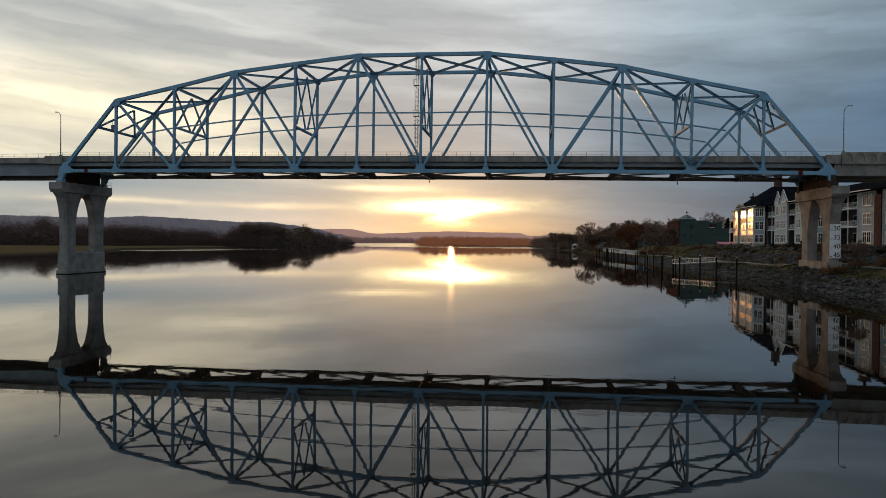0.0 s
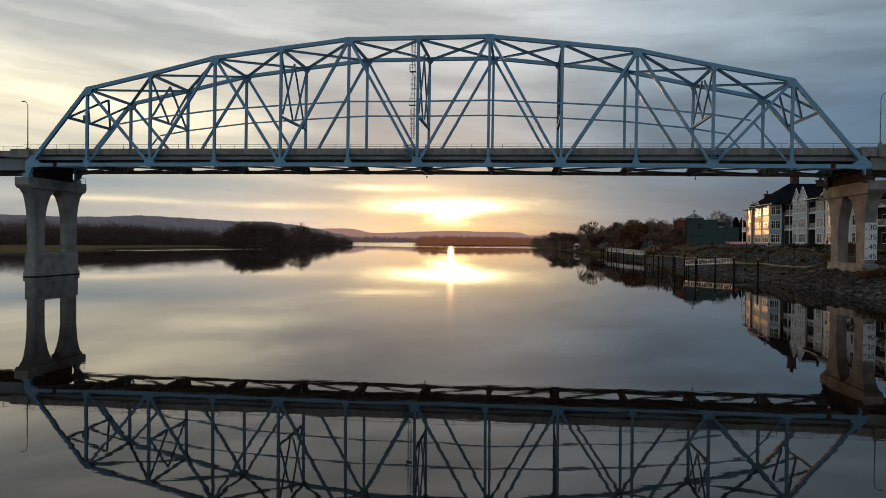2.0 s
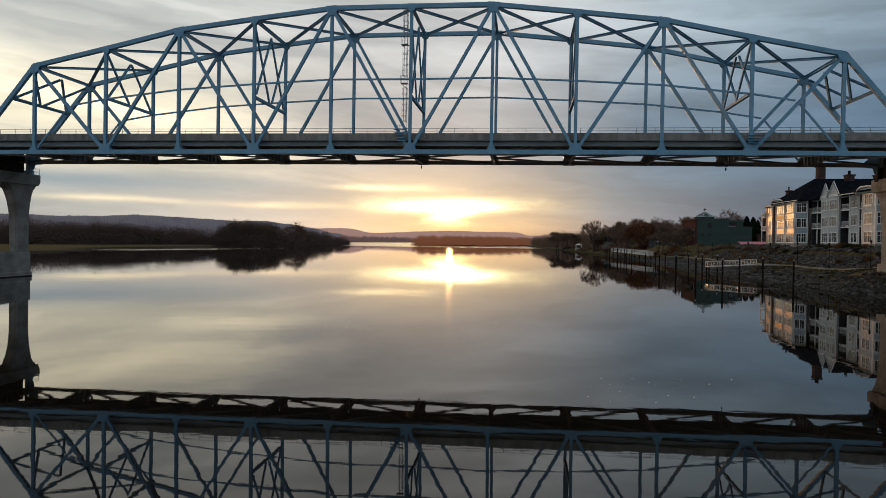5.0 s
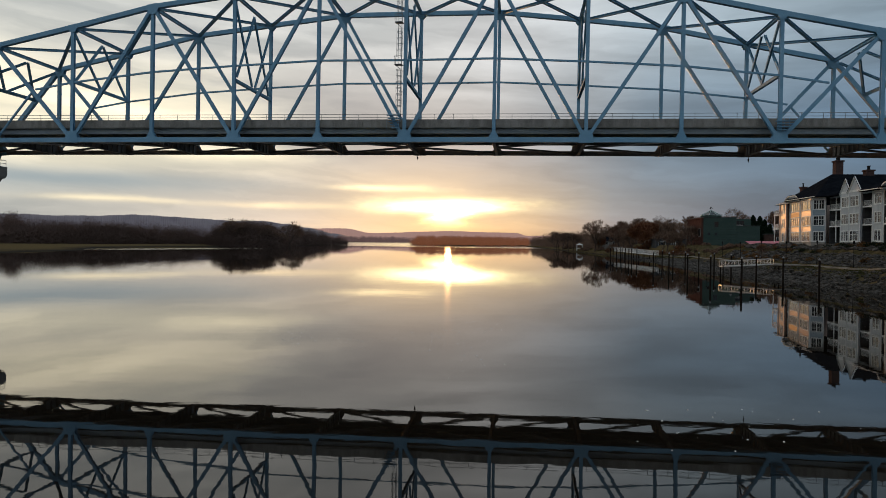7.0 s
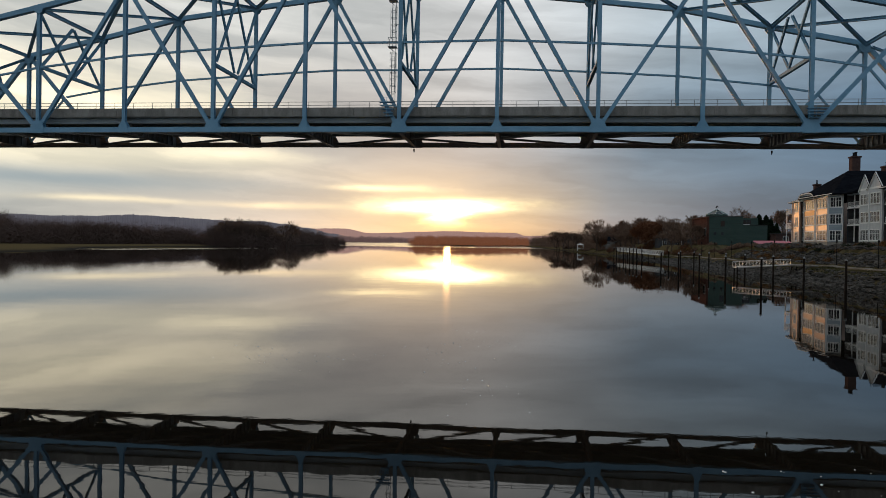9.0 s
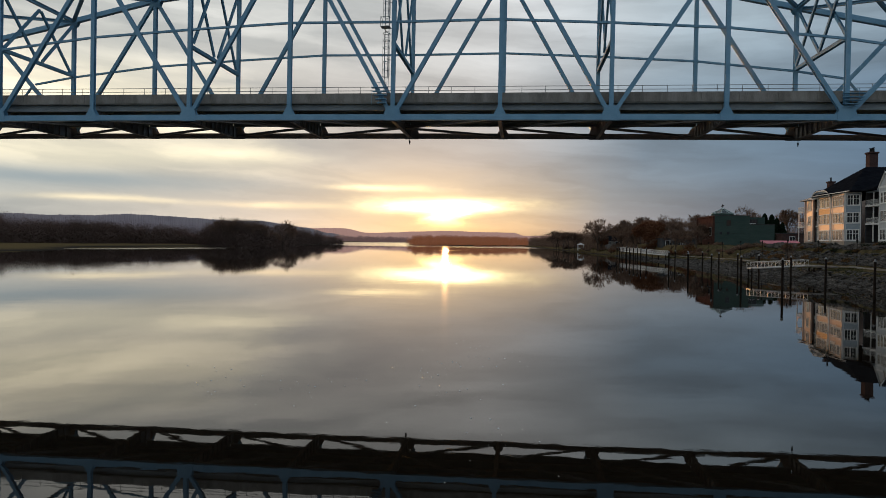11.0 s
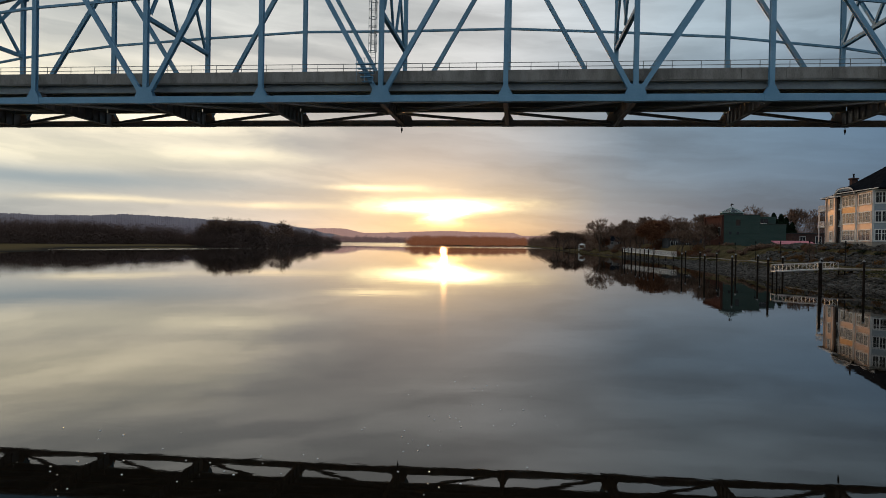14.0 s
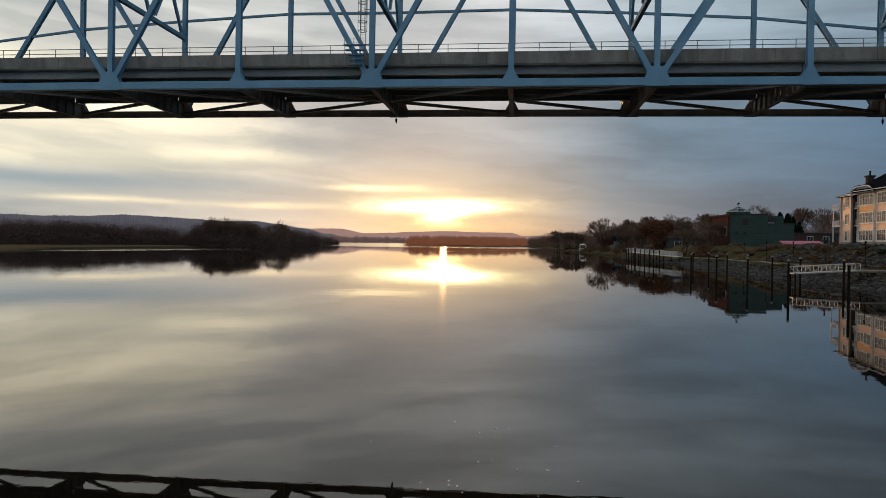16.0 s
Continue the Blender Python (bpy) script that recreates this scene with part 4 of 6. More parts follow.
def balcony(wall, s0, s1, z, out, post=True):
    bal = solid(wall, s0, s1, z - 0.28, z, -1.6, out, "balcony", WHITE, house)
    bm = bmesh.new()
    for zz in (z + 0.12, z + 1.02):
        wall.slab(bm, s0, s1, zz, zz + 0.06, out - 0.10, out - 0.04)
    k = max(2, int((s1 - s0) / 0.2))
    for i in range(k + 1):
        s = s0 + (s1 - s0 - 0.03) * i / k
        wall.slab(bm, s, s + 0.02, z + 0.12, z + 1.05, out - 0.09, out - 0.05)
    part("railing", bm, WHITE, bal)
    if post:
        solid(wall, (s0 + s1) / 2 - 0.09, (s0 + s1) / 2 + 0.09, BASE, EAVE - 0.3, out - 0.22, out - 0.04, "post", WHITE, house)
    return bal


# Return walls darkened as well, recess shade given as siding colour.
SHADE = plain("recess_shade_siding", (0.045, 0.046, 0.048), (0.075, 0.075, 0.078), 0.6, 0.5, 10, stretch=(1, 1, 4))


def recess(a, b, depth, post=True, out=0.0):
    """A set-back strip with a stack of balconies and glazed doors."""
    d = (Vector(b) - Vector(a)).normalized()
    n = Vector((d.y, -d.x))
    wall = Wall(Vector(a) - n * depth, Vector(b) - n * depth)
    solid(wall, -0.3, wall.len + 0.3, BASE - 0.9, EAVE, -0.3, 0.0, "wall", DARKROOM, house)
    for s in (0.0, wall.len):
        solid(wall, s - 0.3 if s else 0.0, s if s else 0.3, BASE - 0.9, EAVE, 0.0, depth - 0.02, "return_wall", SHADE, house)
    front = Wall(a, b)
    for i, z in enumerate(FLOORS):
        solid(wall, wall.len * 0.25, wall.len * 0.25 + 1.7, z, z + 2.2, 0.004, 0.06, "door_frame", WHITE, house)
        solid(wall, wall.len * 0.25 + 0.15, wall.len * 0.25 + 1.55, z + 0.1, z + 2.05, 0.064, 0.09, "door_pane", GLASS, house)
        if i:
            balcony(front, 0.0, front.len, z - 0.05, out, False)
    if post:
        solid(front, front.len * 0.55, front.len * 0.55 + 0.2, BASE, EAVE - 0.2, out - 0.2, out - 0.02, "post", WHITE, house)
    solid(front, 0, front.len, EAVE - 0.5, EAVE, -0.5, 0.0, "lintel", SIDING, house)


# river front, from the upstream end
bay_wall((87.2, 109.2), (86.75, 103.2), CREAM, [(0.62, 1.3, 1)])
for z in FLOORS[1:]:
    w = Wall((87.0, 112.2), (87.0, 108.8))
    bal = balcony(w, 0, w.len, z - 0.05, 0.3, False)
    bm = bmesh.new()
    for zz in (z + 0.07, z + 0.97):
        sweep(bm, (86.78, 112.1, zz), (88.5, 112.1, zz), box_profile(0.06, 0.06, 0.01), (0, 0, 1))
    for i in range(9):
        sweep(bm, (86.82 + i * 0.2, 112.1, z - 0.05), (86.82 + i * 0.2, 112.1, z + 0.97), box_profile(0.025, 0.025), (1, 0, 0))
    part("end_railing", bm, WHITE, bal)
solid(Wall((87.0, 112.2), (87.0, 108.8)), 0.3, 0.5, BASE, FLOORS[2] - 0.3, 0.05, 0.25, "post", WHITE, house)
recess((87.4, 103.2), (87.4, 99.6), 2.4, False)
bay_wall((86.35, 99.2), (85.7, 91.0), CREAM, [(0.5, 6.4, 4)], panel=SHINGLE)
bay_wall((85.75, 91.0), (85.1, 82.9), CREAM, [(0.5, 5.6, 3)], panel=CREAM)
bay_wall((85.1, 82.9), (87.4, 80.8), SIDING, [(0.5, 2.2, 2)])
recess((88.0, 80.4), (88.0, 74.8), 2.6)
bay_wall((88.0, 74.8), (88.0, 70.2), PALE, [(0.5, 3.2, 3)], top=19.2)
bay_wall((87.6, 70.2), (87.6, 64.8), PALE, [(0.5, 3.5, 3)], top=19.2)
recess((88.0, 64.8), (88.0, 60.8), 2.4, False)
bay_wall((88.0, 60.8), (88.0, 56.2), PALE, [(0.5, 2.4, 2)])
recess((88.0, 56.2), (88.0, 51.6), 2.4, False)
bay_wall((86.6, 52.2), (86.0, 45.4), PALE, [(0.5, 3.6, 2)], panel=SIDING)
bay_wall((86.0, 45.4), (88.0, 43.6), SIDING, [(0.5, 2.0, 2)])
bay_wall((88.0, 43.6), (88.0, 38.0), PALE, [(0.5, 3.0, 2)])
recess((88.0, 38.0), (88.0, 28.2), 2.6)
bay_wall((88.0, 28.2), (88.0, 20.8), SIDING, [(0.55, 3.2, 2)])
solid(Wall((87.8, 20.8), (87.8, 18.2)), 0, 2.6, BASE - 1, EAVE - 1.0, -0.4, 0.1, "brick_pier", BRICK, house)
bay_wall((88.0, 18.2), (88.0, 6.0), SIDING, [(0.2, 2.2, 2), (0.62, 3.0, 2)])
solid(Wall((88.0, 6.0), (104.0, 6.0)), 0, 16, BASE - 1, EAVE, -0.35, 0, "wall", SIDING, house)
solid(Wall((104.0, 6.0), (104.0, 112.0)), 0, 106, BASE - 1, EAVE + 0.7, -0.35, 0, "wall", SIDING, house)
solid(Wall((104.0, 108.8), (87.0, 108.8)), 0, 17, BASE - 1, EAVE, -0.35, 0, "wall", CREAM, house)


def hip_roof(name, x0, x1, y0, y1, z0, z1, inset_y, parent, ridge_x=None):
    """Hipped roof with soffit; ridge along y."""
    rx = (x0 + x1) / 2 if ridge_x is None else ridge_x
    bm = bmesh.new()
    lowr = [bm.verts.new((x, y, z)) for z in (z0 - 0.22, z0) for x, y in ((x0, y0), (x1, y0), (x1, y1), (x0, y1))]
    r = [bm.verts.new((rx, y0 + inset_y, z1)), bm.verts.new((rx, y1 - inset_y, z1))]
    bm.faces.new(lowr[:4][::-1])
    for i in range(4):
        bm.faces.new((lowr[i], lowr[(i + 1) % 4], lowr[4 + (i + 1) % 4], lowr[4 + i]))
    bm.faces.new((lowr[4], lowr[5], r[0]))
    bm.faces.new((lowr[5], lowr[6], r[1], r[0]))
    bm.faces.new((lowr[6], lowr[7], r[1]))
    bm.faces.new((lowr[7], lowr[4], r[0], r[1]))
    bmesh.ops.recalc_face_normals(bm, faces=bm.faces[:])
    return part(name, bm, ROOFING, parent)


def hip_across(name, x0, x1, y0, y1, z0, z1, inset_x, parent):
    """Hipped roof whose ridge runs along x."""
    ry = (y0 + y1) / 2
    bm = bmesh.new()
    lowr = [bm.verts.new((x, y, z)) for z in (z0 - 0.22, z0) for x, y in ((x0, y0), (x1, y0), (x1, y1), (x0, y1))]
    r = [bm.verts.new((x0 + inset_x, ry, z1)), bm.verts.new((x1 - inset_x, ry, z1))]
    bm.faces.new(lowr[:4][::-1])
    for i in range(4):
        bm.faces.new((lowr[i], lowr[(i + 1) % 4], lowr[4 + (i + 1) % 4], lowr[4 + i]))
    bm.faces.new((lowr[4], lowr[5], r[1], r[0]))
    bm.faces.new((lowr[5], lowr[6], r[1]))
    bm.faces.new((lowr[6], lowr[7], r[0], r[1]))
    bm.faces.new((lowr[7], lowr[4], r[0]))
    bmesh.ops.recalc_face_normals(bm, faces=bm.faces[:])
    return part(name, bm, ROOFING, parent)


hip_across("roof", 84.7, 122.0, 79.9, 99.4, EAVE + 0.03, 24.5, 7.6, house)
hip_roof("roof", 88.15, 104.8, 5.2, 82.0, EAVE + 0.72, 21.6, 8.0, house, 95.0)
for y0, y1 in ((5.2, 64.3), (75.4, 80.0)):
    bm = bmesh.new()
    q = [(86.6, EAVE - 0.2), (86.6, EAVE), (88.15, EAVE + 0.72), (88.15, EAVE - 0.2)]
    a, b = [bm.verts.new((x, y0, z)) for x, z in q], [bm.verts.new((x, y1, z)) for x, z in q]
    bm.faces.new(a)
    bm.faces.new(b[::-1])
    for i in range(4):
        bm.faces.new((a[i], b[i], b[(i + 1) % 4], a[(i + 1) % 4]))
    bmesh.ops.recalc_face_normals(bm, faces=bm.faces[:])
    part("eave", bm, ROOFING, house)
hip_roof("roof", 86.5, 99.0, 97.5, 110.4, EAVE - 0.33, 20.7, 5.0, house, 93.0)
hip_roof("roof", 85.4, 97.0, 42.6, 53.4, EAVE + 0.03, 21.2, 4.0, house, 92.5)
part("gutter", block((84.56, 80.2, EAVE - 0.14), (84.69, 99.2, EAVE + 0.02), 0.02), WHITE, house)
part("gutter", block((86.36, 99.6, EAVE - 0.5), (86.49, 110.2, EAVE - 0.34), 0.02), WHITE, house)
for y, x in ((82.95, 84.98), (91.0, 85.5), (99.3, 86.2)):
    part("downpipe", tube(bmesh.new(), (x, y, BASE), (x, y, EAVE - 0.2), 0.07, sides=8), WHITE, house)
part("gutter", block((86.47, 20.0, EAVE - 0.14), (86.59, 64.5, EAVE + 0.02), 0.02), WHITE, house)


def gable(y0, y1, x, z0, z1):
    """A steep cross gable with white rake boards."""
    mid = (y0 + y1) / 2
    bm = bmesh.new()
    f = [bm.verts.new((x, y, z)) for y, z in ((y0, z0), (y1, z0), (mid, z1))]
    b = [bm.verts.new((x + 7.5, y, z)) for y, z in ((y0, z0), (y1, z0), (mid, z1))]
    bm.faces.new(f)
    bm.faces.new(b[::-1])
    for i in range(3):
        bm.faces.new((f[i], f[(i + 1) % 3], b[(i + 1) % 3], b[i]))
    bmesh.ops.recalc_face_normals(bm, faces=bm.faces[:])
    g = part("gable", bm, PALE, house)
    for ya in (y0, y1):
        o = -0.35 if ya == min(y0, y1) else 0.35
        sl = (z1 - z0) / (mid - ya)
        rb = bmesh.new()
        sweep(rb, (x - 0.12, ya + o, z0 + sl * o), (x - 0.12, mid, z1 + 0.05), box_profile(0.30, 0.24, 0.02), (1, 0, 0))
        part("rake_board", rb, WHITE, g)
        rr = bmesh.new()
        v = [rr.verts.new(p) for p in ((x - 0.3, ya + o, z0 + sl * o + 0.16), (x - 0.3, mid, z1 + 0.22), (x + 7.6, mid, z1 + 0.22), (x + 7.6, ya + o, z0 + sl * o + 0.16))]
        w2 = [rr.verts.new(q.co - Vector((0, 0, 0.14))) for q in v]
        rr.faces.new(v)
        rr.faces.new(w2[::-1])
        for i in range(4):
            rr.faces.new((v[i], v[(i + 1) % 4], w2[(i + 1) % 4], w2[i]))
        bmesh.ops.recalc_face_normals(rr, faces=rr.faces[:])
        part("gable_roof", rr, ROOFING, g)


gable(74.9, 70.2, 87.98, 19.0, 21.8)
gable(70.2, 64.6, 87.58, 19.0, 21.9)

# arched pediment over the flat bays: a boarded segment with a white rim and its own curved roof
for y0, y1, x, rise in ((99.2, 91.0, 84.75, 1.35), (52.2, 45.6, 85.3, 1.2)):
    mid, hw = (y0 + y1) / 2, abs(y1 - y0) / 2 + 0.35
    arc = [(mid + hw * math.cos(math.pi * k / 14), EAVE - 0.45 + rise * min(1.0, 1.12 * math.sin(math.pi * k / 14) ** 0.9)) for k in range(15)]
    bm = bmesh.new()
    v = [bm.verts.new((x + 0.45, y, z)) for y, z in arc]
    q = [bm.verts.new((x + 5.5, y, z)) for y, z in arc]
    bm.faces.new(v)
    bm.faces.new(q[::-1])
    for i in range(15):
        j = (i + 1) % 15
        bm.faces.new((v[i], v[j], q[j], q[i]))
    bmesh.ops.recalc_face_normals(bm, faces=bm.faces[:])
    ped = part("pediment", bm, SIDING, house)
    rim, cover = bmesh.new(), bmesh.new()
    for (ya, za), (yb, zb) in zip(arc, arc[1:]):
        sweep(rim, (x + 0.3, ya, za + 0.02), (x + 0.3, yb, zb + 0.02), box_profile(0.26, 0.3, 0.02), (1, 0, 0))
        sweep(cover, (x + 2.9, ya, za + 0.2), (x + 2.9, yb, zb + 0.2), box_profile(0.1, 5.5, 0.02), (1, 0, 0))
    part("rim", rim, WHITE, ped)
    part("curved_roof", cover, ROOFING, ped)


def chimney(x, y, z0, z1, w, pots):
    bm = box(bmesh.new(), (x - w / 2, y - w / 2, z0), (x + w / 2, y + w / 2, z1), 0.03)
    ch = part("chimney", bm, BRICK, house)
    part("chimney_cap", block((x - w / 2 - 0.2, y - w / 2 - 0.2, z1), (x + w / 2 + 0.2, y + w / 2 + 0.2, z1 + 0.35), 0.05), BRICK, ch)
    for k in range(pots):
        o = (k - (pots - 1) / 2) * 0.7
        pot = tube(bmesh.new(), (x, y + o, z1 + 0.35), (x, y + o, z1 + 1.15), 0.22, 0.16, 8)
        tube(pot, (x, y + o, z1 + 1.15), (x, y + o, z1 + 1.3), 0.26, 0.26, 8)
        part("chimney_pot", pot, BLACK, ch)


chimney(94.7, 92.0, 21.0, 27.6, 1.8, 3)
chimney(92.4, 107.0, 18.5, 22.5, 1.3, 1)
chimney(100.0, 88.0, 21.0, 25.0, 1.8, 2)
chimney(107.0, 88.0, 21.0, 25.0, 1.8, 2)
chimney(95.5, 40.0, 20.0, 22.9, 1.8, 2)

# ---- mooring piles, gangways, path, lamps on the bank ----
PILE = plain("dark_pile", (0.016, 0.013, 0.012), (0.036, 0.028, 0.024), 0.85, 1.0, 10)
ALU = plain("pale_aluminium", (0.55, 0.55, 0.55), (0.72, 0.72, 0.71), 0.35, 1.0, 12, metal=0.35)


def mooring_pile(x, y, z):
    pile = thing("mooring_pile", "dark round mooring pile with pale conical cap in the water", "pile", "mooring piles along the bank")
    part("shaft", tube(bmesh.new(), (x, y, -3.0), (x, y, z - 0.35), 0.17, 0.16, 10), PILE, pile)
    bm = tube(bmesh.new(), (x, y, z - 0.35), (x, y, z - 0.28), 0.215, 0.215, 10)
    tube(bm, (x, y, z - 0.28), (x, y, z), 0.22, 0.05, 10)
    part("cap", bm, GALV, pile)


for x, y in ((52.4, 29.0), (51.9, 46.0), (51.3, 61.8), (50.7, 77.6), (50.4, 95.5)):
    mooring_pile(x, y, 4.72)
for x, y in ((62.9, 24.6), (62.9, 39.7), (62.4, 52.4), (61.9, 67.2), (61.5, 79.2), (61.2, 92.2), (60.8, 105.2), (60.4, 118.8), (60.0, 132.5)):
    mooring_pile(x, y, 4.72)
for x, y in ((56.5, 159.1), (54.4, 157.2), (54.8, 166.4), (54.3, 171.5), (54.1, 178.7), (58.6, 214.5), (55.6, 204.8), (53.1, 197.1), (51.1, 189.3), (60.2, 226.0)):
    mooring_pile(x, y, 5.2)


DOCKWHITE = plain("dull_white_dock_paint", (0.50, 0.50, 0.48), (0.66, 0.65, 0.62), 0.9, 0.6, 12)


def gangway(a, b, h, width, label, mat=None):
    """A ramp with trussed side rails."""
    mat = mat or ALU
    a, b = Vector(a), Vector(b)
    g = thing("gangway", label, "gangway", "gangways to the water")
    side = Vector((0, 0, 1)).cross((b - a).normalized()).normalized() * width / 2
    up = Vector((0, 0, h))
    part("walkway", sweep(bmesh.new(), a, b, box_profile(width, 0.14, 0.02), (0, 0, 1)), mat, g)
    k = max(4, int((b - a).length / 1.25))
    for s in (-1, 1):
        bm = bmesh.new()
        o = side * s
        for q in (0.0, 1.0):
            sweep(bm, a + o + up * q, b + o + up * q, box_profile(0.09, 0.09 if q else 0.2, 0.01), (0, 0, 1))
        for i in range(k + 1):
            p = a.lerp(b, i / k) + o
            sweep(bm, p, p + up, box_profile(0.08, 0.08, 0.01), (1, 0, 0))
            if i < k:
                q = a.lerp(b, (i + 1) / k) + o
                r0, r1 = (p, q + up) if i % 2 else (p + up, q)
                sweep(bm, r0, r1, box_profile(0.05, 0.05, 0.008), (1, 0, 0))
        part("side_truss", bm, mat, g)
    return g


gw = gangway((57.6, 60.0, 2.05), (68.2, 60.5, 2.7), 1.15, 1.6, "white aluminium gangway with trussed rails from bank to water")
part("landing", block((68.1, 59.2, 2.45), (73.4, 61.8, 2.75), 0.04), STONE, gw)
for y in (59.4, 61.6):
    part("landing_post", tube(bmesh.new(), (69.2, y, -1.5), (69.2, y, 2.5), 0.12), PILE, gw)
part("head_frame", tube(tube(bmesh.new(), (57.9, 59.0, -2.5), (57.9, 59.0, 2.15), 0.12), (57.9, 61.0, -2.5), (57.9, 61.0, 2.15), 0.12), PILE, gw)
gw2 = gangway((61.2, 248.0, 3.0), (66.1, 175.0, 2.45), 1.6, 2.0, "long white dock walkway with close railings by the bank", DOCKWHITE)
for i in range(9):
    p = Vector((61.2, 248.0, 0)).lerp(Vector((66.1, 175.0, 0)), i / 8)
    part("support_pile", tube(bmesh.new(), (p.x, p.y, -2.5), (p.x, p.y, 2.95 - 0.06 * i), 0.16), PILE, gw2)



def on_ground(x, y):
    return ground_z(x, y)


def ribbon(name, pts, width, mat, label, category, lift=0.06):
    bm = bmesh.new()
    rows = []
    for i, p in enumerate(pts):
        p = Vector(p)
        d = (Vector(pts[min(i + 1, len(pts) - 1)]) - Vector(pts[max(i - 1, 0)])).normalized()
        s = Vector((-d.y, d.x)) * width / 2
        z = max(on_ground(p.x + s.x, p.y + s.y), on_ground(p.x - s.x, p.y - s.y), on_ground(p.x, p.y)) + lift
        rows.append([bm.verts.new((p.x + s.x * k, p.y + s.y * k, z - q)) for k, q in ((1, 0.4), (1, 0), (-1, 0), (-1, 0.4))])
    for a, b in zip(rows, rows[1:]):
        for i in range(3):
            bm.faces.new((a[i], a[i + 1], b[i + 1], b[i]))
    bmesh.ops.recalc_face_normals(bm, faces=bm.faces[:])
    return structure(part(name, bm, mat), label, category)


PAVING = plain("pale_path_concrete", (0.16, 0.155, 0.14), (0.26, 0.25, 0.225), 0.9, 0.5, 20)
ribbon("path", [(right_x(y) + 8.2 + 0.8 * math.sin(y * 0.05), y) for y in range(-40, 196, 3)], 1.4, PAVING, "pale concrete riverside path", "path")
ribbon("road", [(100 + 60 * k, 20 - 12 * k) for k in range(5)], 6.0, ASPHALT, "asphalt drive beside the apartments", "road")


def bank_lamp(x, y):
    z = on_ground(x, y)
    lamp = thing("lamp_post", "slim black lamp post beside the riverside path", "lamp post", "lamp posts along the path")
    part("pole", tube(tube(bmesh.new(), (x, y, z - 0.3), (x, y, z + 0.5), 0.11, 0.10, 8), (x, y, z + 0.5), (x, y, z + 4.3), 0.065, 0.05, 8), BLACK, lamp)
    part("lantern", tube(tube(bmesh.new(), (x, y, z + 4.3), (x, y, z + 4.75), 0.12, 0.20, 8), (x, y, z + 4.75), (x, y, z + 4.95), 0.22, 0.03, 8), BLACK, lamp)


for y in (11, 27, 43, 59, 75, 91, 107, 123, 139, 155):
    bank_lamp(right_x(y) + 10.4, y)

# ---- riprap ----
ROCK = plain("riprap_stone", (0.034, 0.032, 0.030), (0.120, 0.112, 0.104), 0.95, 0.9, 8, relief=0.03, island=0.35)
rng = np.random.default_rng(7)
_g = (1 + 5 ** 0.5) / 2
ICO_V = np.array([(-1, _g, 0), (1, _g, 0), (-1, -_g, 0), (1, -_g, 0), (0, -1, _g), (0, 1, _g), (0, -1, -_g), (0, 1, -_g), (_g, 0, -1), (_g, 0, 1), (-_g, 0, -1), (-_g, 0, 1)]) / 1.902
ICO_F = [(0, 11, 5), (0, 5, 1), (0, 1, 7), (0, 7, 10), (0, 10, 11), (1, 5, 9), (5, 11, 4), (11, 10, 2), (10, 7, 6), (7, 1, 8), (3, 9, 4), (3, 4, 2), (3, 2, 6), (3, 6, 8), (3, 8, 9), (4, 9, 5), (2, 4, 11), (6, 2, 10), (8, 6, 7), (9, 8, 1)]


def rock_shape(size):
    v = ICO_V * rng.uniform(0.72, 1.2, (12, 1)) * (np.array([1.0, 0.8, 0.55]) * rng.uniform(0.75, 1.25, 3)) * size
    a, b = rng.uniform(0, 6.28), rng.uniform(-0.4, 0.4)
    v = v @ np.array([[1, 0, 0], [0, math.cos(b), -math.sin(b)], [0, math.sin(b), math.cos(b)]]).T
    return v @ np.array([[math.cos(a), -math.sin(a), 0], [math.sin(a), math.cos(a), 0], [0, 0, 1]]).T


def rock_field(name, count, y0, y1, r0, r1, s0, s1, label):
    verts, faces = [], []
    for _ in range(count):
        y = rng.uniform(y0, y1)
        x = right_x(y) + rng.uniform(r0, r1)
        s = rng.uniform(s0, s1) * rng.choice([0.7, 1.0, 1.0, 1.35])
        k = len(verts)
        z = on_ground(x, y)
        verts += [tuple(p) for p in rock_shape(s) + np.array([x, y, z + 0.12 * s])]
        faces += [(a + k, b + k, c + k) for a, b, c in ICO_F]
    me = bpy.data.meshes.new(name)
    me.from_pydata(verts, [], faces)
    me.materials.append(ROCK)
    tagged(new(name, me), label, "rocks", kind="stuff")


rock_field("riprap", 900, -45, -3, -0.8, 3.4, 0.32, 0.62, "grey riprap stones at the foot of the bank")
rock_field("riprap", 5400, -3, 175, -0.8, 3.7, 0.24, 0.48, "grey riprap stones on the river bank")
rock_field("loose_stones", 700, -3, 175, 3.7, 5.6, 0.14, 0.34, "scattered grey stones in the grass above the riprap")
rock_field("rock_terrace", 4200, -30, 128, 10.8, 15.2, 0.22, 0.62, "grey boulder terrace below the apartments")
rock_field("rock_terrace", 3400, -30, 122, 16.2, 19.8, 0.22, 0.6, "grey boulder edge close under the apartments")
rock_field("far_riprap", 900, 175, 275, -0.6, 4.0, 0.35, 0.7, "grey stones along the upstream shore")

# the stones nearest the bridge stand as single pieces
revetment = thing("stone_revetment", "loose grey riprap stones on the bank under the bridge", "stones")
ROCK_MESHES = []
for k in range(8):
    me = bpy.data.meshes.new("stone")
    me.from_pydata([tuple(p) for p in rock_shape(1.0)], [], ICO_F)
    me.materials.append(ROCK)
    ROCK_MESHES.append(me)
